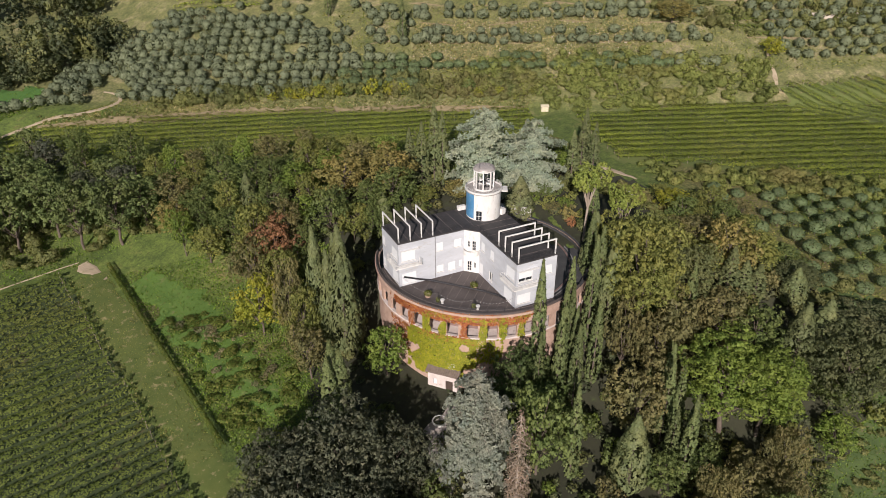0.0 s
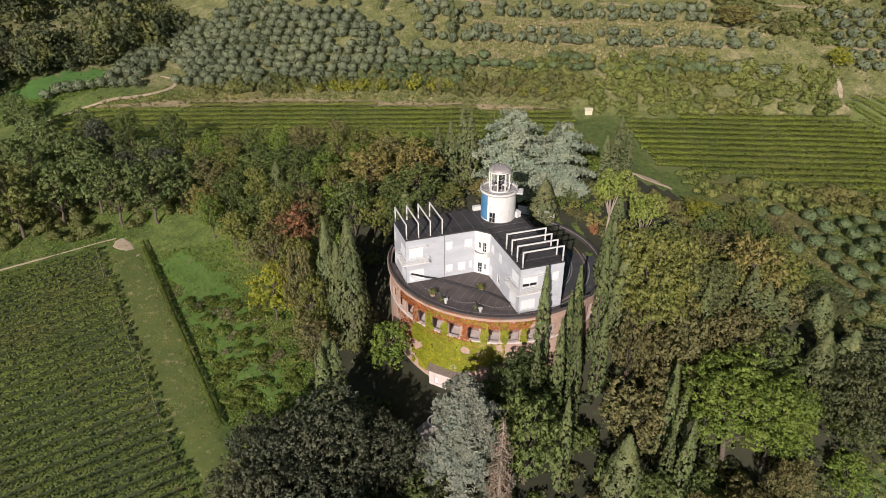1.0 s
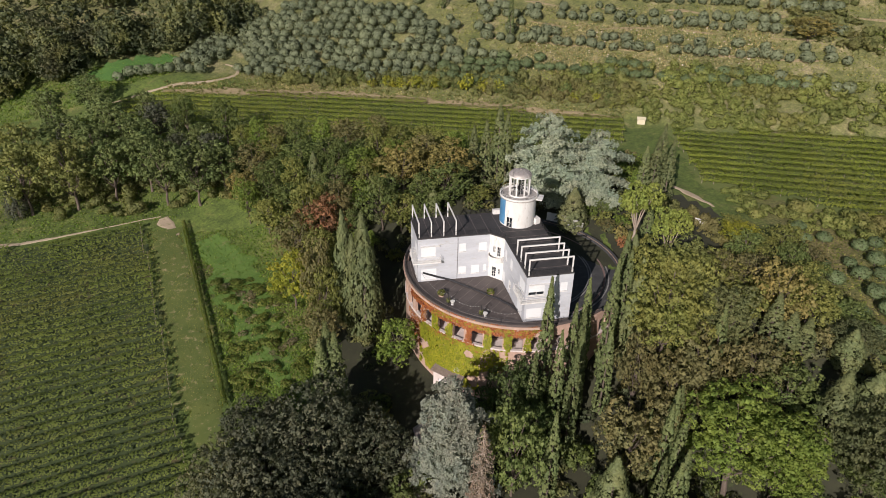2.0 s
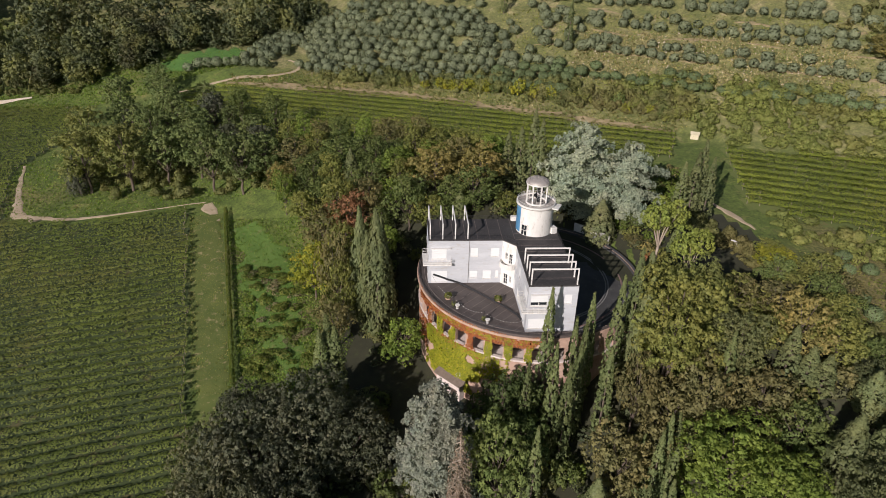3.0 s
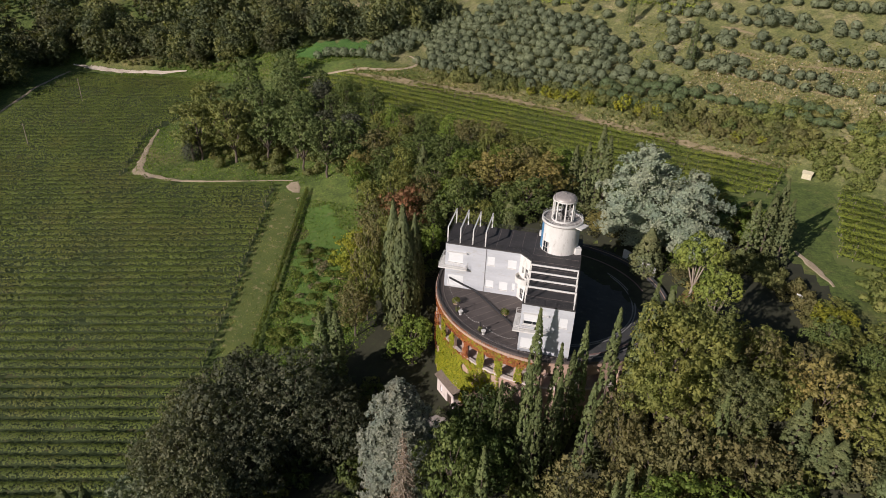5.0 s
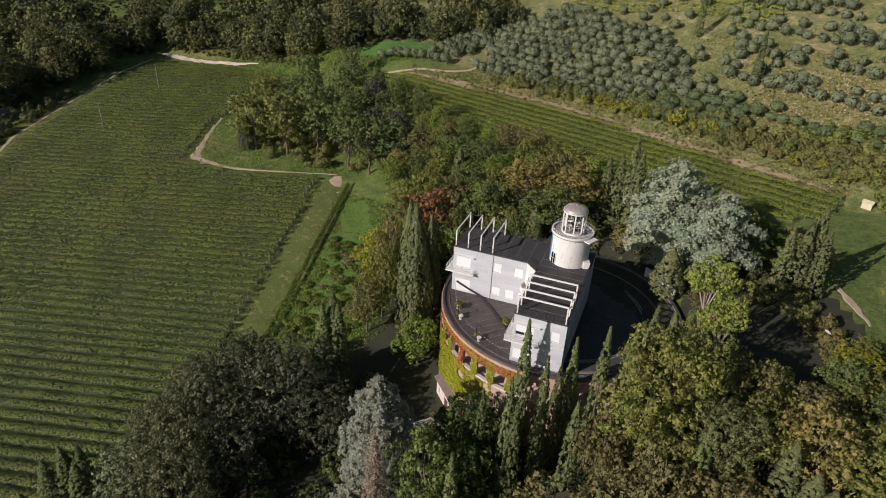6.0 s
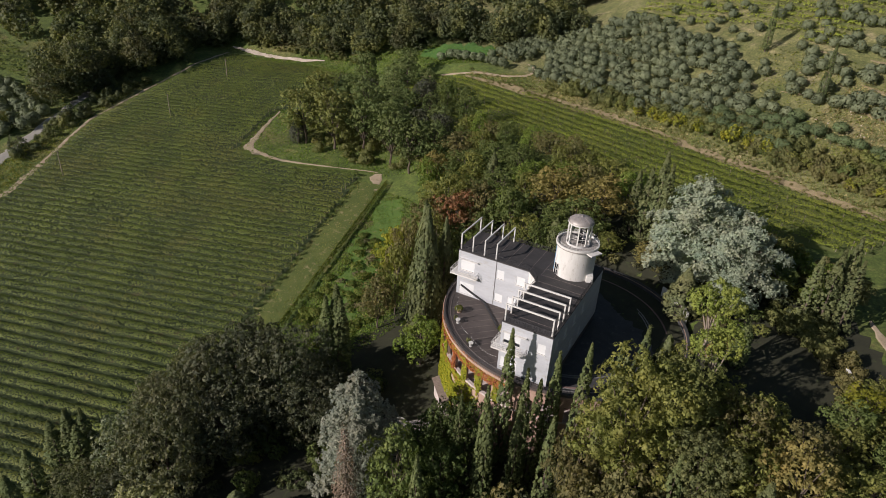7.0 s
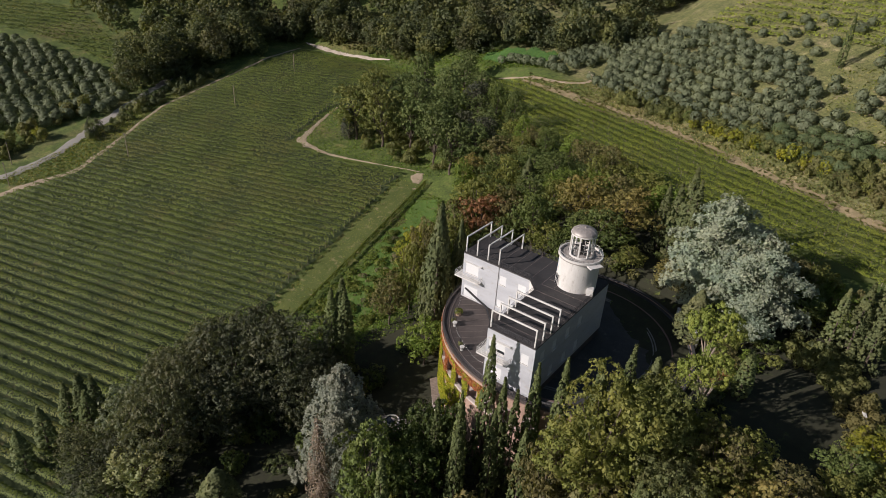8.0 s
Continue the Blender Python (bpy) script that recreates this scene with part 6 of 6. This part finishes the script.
def in_poly(poly, test=None):
    xs, ys = [p[0] for p in poly], [p[1] for p in poly]

    def pick():
        while True:
            x, y = rnd.uniform(min(xs), max(xs)), rnd.uniform(min(ys), max(ys))
            if inside(poly, x, y) and (test is None or test(x, y)):
                return x, y
    return pick


WOOD = [(-420, 96), (-330, 84), (-266, 70), (-238, 118), (-222, 142), (-165, 145), (-126, 153), (-104, 159), (-84, 157), (-72, 164), (-60, 174), (-42, 188), (-70, 260), (-200, 300), (-420, 280)]
thicket("wood_edge", in_poly([(-262, 72), (-238, 118), (-222, 141), (-165, 142), (-128, 146), (-118, 157), (-104, 160), (-84, 157), (-72, 164), (-60, 174), (-66, 186), (-84, 170), (-104, 172), (-130, 166), (-166, 160), (-230, 158), (-256, 122), (-280, 84)]), 190, 3.6, 6.4, 3.2, 0.75, WOOD_LEAF, "dense mixed wood edge above the vineyard", "wood", 1.35, 1.0)
thicket("wood", in_poly(WOOD), 350, 5.2, 8.4, 1.4, 1.2, WOOD_LEAF, "dense dark mixed wood on the far slope", "wood", 1.45, 1.4)
thicket("roadside_trees", in_poly([(-238, 40), (-229, 46), (-224, 90), (-226, 130), (-252, 115), (-246, 66)]), 60, 3.5, 6.2, 3.2, 0.7, WOOD_LEAF, "dark trees shading the valley road", "trees", 1.5, 0.9)
BANK = [(-61, 129.2), (-49.2, 124.8), (-27, 119.8), (1, 106.6), (25, 95.2), (61, 77.2), (66, 84), (30, 103), (0, 115.5), (-26, 125.5), (-48, 132)]
thicket("bank_scrub", in_poly(BANK), 420, 0.7, 2.1, 9.0, 0.46, SHRUB_LEAF, "scrub and yellowing bushes on the bank", "scrub", 1.0)
thicket("bank_weeds", in_poly([(-95, 133), (-72, 127), (-52, 121), (-30, 116), (0, 103), (58, 74.5), (62, 78), (0, 108.5), (-30, 121), (-52, 126), (-92, 137)]), 420, 0.2, 0.7, 20, 0.3, SHRUB_LEAF, "weeds on the earth bank", "scrub", 0.6)
for x, y, h, r in ((-4, 110, 5, 3.0), (2, 108, 4.5, 2.8), (13, 103.5, 5.5, 3.2), (18, 101, 5, 3), (23, 99, 4.5, 2.8), (-9, 112, 4, 2.6)):
    plant("shrub", x, y, h, r, YELLOW, "bright yellow autumn bush on the bank", "bank bushes")
g = random.Random(8)
for k in range(44):   # a loose hedge of bushes along the top of the bank
    f = k / 43
    x, y = -30 + 92 * f + g.uniform(-1, 1), 121.5 - 43.5 * f + 2.5 * math.sin(3.1 * f) + g.uniform(-1.5, 1.5)
    r = g.uniform(1.6, 2.9)
    plant("shrub", x, y, r * g.uniform(1.2, 1.7), r, g.choice((GREEN, GREEN, OLIVEY, OLIVEY, BROWNY, YELLOW)), "leafy bush in the hedge above the bank", "bank bushes")
plant("broad", 126, 84, 9, 8, ORANGE, "wide russet thicket on the olive hillside")
plant("broad", 147, 55, 8, 4, YELLOW, "yellow-green tree beside the hill path")
plant("shrub", -220.4, 2.5, 4.5, 3.0, YELLOW, "yellow autumn bush beside the valley road")
plant("shrub", -210.2, 17.9, 5.5, 3.2, DARKOAK, "dark clipped bush beside the valley road")
SLOPE = [(62, 80), (68, 67), (100, 53.5), (134, 39.5), (141, 48), (145, 54), (105, 78), (66, 96), (41, 101), (42, 92)]
thicket("slope_scrub", in_poly(SLOPE), 450, 1.1, 2.6, 7.0, 0.48, SLOPE_LEAF, "green scrub on the slope above the vines", "scrub", 0.8)
EDGE = [(63, 23), (74, 15), (114, -19), (108, -26), (70, 2), (61, 8), (61, 15)]
thicket("vineyard_edge_scrub", in_poly(EDGE), 150, 1.0, 2.4, 11.0, 0.44, SLOPE_LEAF, "weedy scrub at the vineyard edge", "scrub", 0.7)
thicket("hill_scrub", in_poly([(150, 62), (178, 50), (230, 30), (260, 60), (200, 96), (150, 100), (120, 112), (118, 96)]), 240, 1.2, 3.0, 4.0, 0.7, SHRUB_LEAF, "brown and green scrub high on the hillside", "scrub", 0.8)
thicket("pine_undergrowth", in_poly([(-124, 74), (-110, 61), (-84, 61), (-60, 58), (-60, 74), (-80, 84), (-100, 92), (-124, 90)]), 150, 0.9, 2.2, 9, 0.46, SHRUB_LEAF, "brushy undergrowth beneath the pines", "scrub", 0.9)
thicket("meadow_bushes", in_poly([(-68, 28), (-48, 24), (-42, 0), (-50, -16), (-61, -10)]), 90, 0.7, 2.2, 14, 0.34, HEDGE_LEAF, "rough bushes in the overgrown meadow", "scrub", 0.4)
thicket("meadow_brush", in_poly([(-66, 24), (-50, 24), (-46, 0), (-56, -4)]), 40, 0.5, 1.6, 14, 0.3, DRY_BRUSH, "grey dry brush in the meadow", "scrub", 0.35)
UP = [(-36, 192), (-8, 196), (40, 172), (120, 130), (240, 80), (330, 70), (330, 200), (0, 300)]
thicket("hilltop_trees", in_poly(UP), 220, 2.5, 4.5, 2.0, 0.95, SHRUB_LEAF, "scattered trees high on the hill", "trees", 1.0, 0.9)


# rough grass
def tufts(name, where, n, size, mat, label):
    P = []
    for _ in range(n):
        x, y = where()
        P.append((x, y, gz(x, y) + 0.12))
    P = np.array(P)
    N = np.column_stack([0.6 * rs.normal(size=(n, 2)), 0.8 + 0 * P[:, 0]])
    V, F = cards(P, N, size, 0.4, 1.2, (0, 0, 1))
    return tagged(mesh_ob(name, V, F, mat), label, "grass", kind="stuff")


MEADOW = [(-76, 50), (-48, 44), (-46, 24), (-38, 0), (-44, -22), (-60, -16)]
tufts("meadow_grass", in_poly(MEADOW), 14000, 0.42, MEADOW_BLADE, "long green meadow grass with dry stalks")
tufts("lane_grass", in_poly([(-87, 52), (-78, 52), (-62.5, -15), (-70, -15)]), 5000, 0.3, GRASS_BLADE, "mown grass lane with dry clippings")
tufts("hill_grass", in_poly([(20, 104), (60, 84), (240, 10), (240, 60), (60, 130), (10, 150)]), 14000, 0.7, GRASS_BLADE, "dry grass on the hillside terraces")
tufts("verge_grass", in_poly([(-150, 84), (-138, 52), (-84, 57), (-60, 62), (-64, 84), (-96, 106), (-124, 100)]), 9000, 0.5, MEADOW_BLADE, "rough grass under the pines")
tufts("roadside_grass", in_poly([(-188, -20), (-184, -4), (-194, 18), (-210, 46), (-217, 84), (-222, 84), (-212, 30), (-202, 0), (-198, -24)]), 5000, 0.6, GRASS_BLADE, "rough verge between track and road")
thicket("clearing_edge", in_poly([(35, 25), (45, 24), (51, 8), (54, -8), (49, -8), (47, 3), (43, 13), (33, 19)]), 150, 0.5, 1.8, 13, 0.36, SHRUB_LEAF, "green bushes at the edge of the garden clearing", "scrub", 0.9)
tufts("lower_grass", in_poly([(30, -60), (54, -58), (66, -62), (66, -88), (24, -88)]), 12000, 0.45, MEADOW_BLADE, "rough grass below the park trees")
thicket("park_edge_brush", in_poly([(47, -24), (60, -20), (63, -46), (50, -46)]), 60, 0.8, 2.0, 12, 0.42, SHRUB_LEAF, "brush between the park and the olive grove", "scrub", 0.8)
thicket("lower_brush", in_poly([(30, -60), (54, -57), (68, -62), (64, -90), (24, -88)]), 240, 0.5, 1.4, 13, 0.34, SHRUB_LEAF, "green brush below the park trees", "scrub", 0.6)
tufts("field_grass", in_poly([(-150, 134), (-118, 136), (-90, 142), (-90, 158), (-120, 154), (-165, 146), (-212, 130)]), 8000, 0.6, MEADOW_BLADE, "long grass below the wood")
thicket("roadside_bushes", in_poly([(-212, -14), (-222, 14), (-232, 30), (-240, 34), (-232, 8), (-222, -20)]), 30, 1.2, 3.0, 8, 0.55, SHRUB_LEAF, "bushes beside the valley road", "scrub", 1.1)
thicket("track_edge_weeds", in_poly([(-220, 139.5), (-150, 141.5), (-150, 145.5), (-220, 143.5)]), 90, 0.5, 1.4, 16, 0.4, SHRUB_LEAF, "weeds along the limestone face", "scrub", 0.8)


# broken stone on the limestone face and the bank
def stones(name, where, n, lo, hi, mat, label):
    bm = bmesh.new()
    for _ in range(n):
        x, y = where()
        s = rnd.uniform(lo, hi)
        m = pose(x, y, gz(x, y) + 0.3 * s, rnd.uniform(0, 360), rnd.uniform(0, 360), 0) @ Matrix.Diagonal((s, s * rnd.uniform(0.5, 1), s * rnd.uniform(0.4, 0.9), 1))
        bmesh.ops.create_icosphere(bm, subdivisions=1, radius=1, matrix=m)
    return tagged(part(name, bm, mat), label, "stones", kind="stuff")


stones("limestone_blocks", in_poly([(-216, 135.8), (-190, 136), (-190, 138), (-216, 138)]), 60, 0.2, 0.6, LIME, "broken pale limestone blocks")
stones("bank_stones", in_poly([(-80, 129.5), (-72, 127), (-52, 121), (-28, 115.5), (0, 103.2), (56, 75.2), (57, 77), (0, 105.5), (-28, 118.5), (-52, 124.5), (-80, 132.5)]), 240, 0.08, 0.3, EARTH, "loose pale stones on the bank")
stones("terrace_stones", in_poly([(30, 112), (90, 84), (112, 80), (120, 92), (92, 106), (60, 124)]), 220, 0.1, 0.35, LIME, "scattered pale stones on the hillside")
tufts("bank_grass", in_poly([(-95, 133), (-52, 121), (-30, 116), (0, 103), (60, 74), (70, 84), (30, 108), (-20, 130), (-60, 138)]), 15000, 0.42, GRASS_BLADE, "dry grass above the earth bank")
tufts("dry_bank_grass", in_poly([(-95, 132), (-52, 120.5), (-30, 115.5), (0, 102.5), (58, 74), (60, 77), (0, 107), (-28, 121), (-52, 127), (-90, 136)]), 4000, 0.5, DRY_BLADE, "bleached dry grass on the crumbling bank")
tufts("terrace_grass", in_poly([(30, 108), (60, 92), (92, 86), (112, 78), (122, 92), (92, 106), (40, 128)]), 9000, 0.6, DRY_BLADE, "bleached dry grass on the stony terraces")
tufts("grove_grass", in_poly([(62, 6), (112, -22), (150, -36), (130, -72), (66, -64), (54, -30)]), 12000, 0.5, GRASS_BLADE, "rough grass between the lower olive trees")
thicket("roadside_hedge", in_poly([(-203, 8), (-198, 14), (-210, 46), (-216.5, 84), (-230, 84), (-219, 44)]), 90, 0.9, 2.2, 8, 0.45, WOOD_LEAF, "dark brambles between road and dirt track", "scrub", 1.0)
thicket("park_brambles", in_poly(PARK, lambda x, y: math.hypot(x - HX, y - HY) > 27 and not any(math.hypot(x - a, y - b) < c for a, b, c in OPEN)), 850, 0.9, 2.0, 4.5, 0.5, WOOD_LEAF, "dark brambles and ivy on the floor of the park", "undergrowth", 0.7)
thicket("valley_trees", in_poly([(-264, 70), (-254, 57), (-238, 52), (-230, 52), (-226, 90), (-240, 118), (-262, 84)]), 44, 3.8, 6.2, 3.0, 0.75, WOOD_LEAF, "dark mixed trees at the foot of the wood", "trees", 1.5, 0.9)
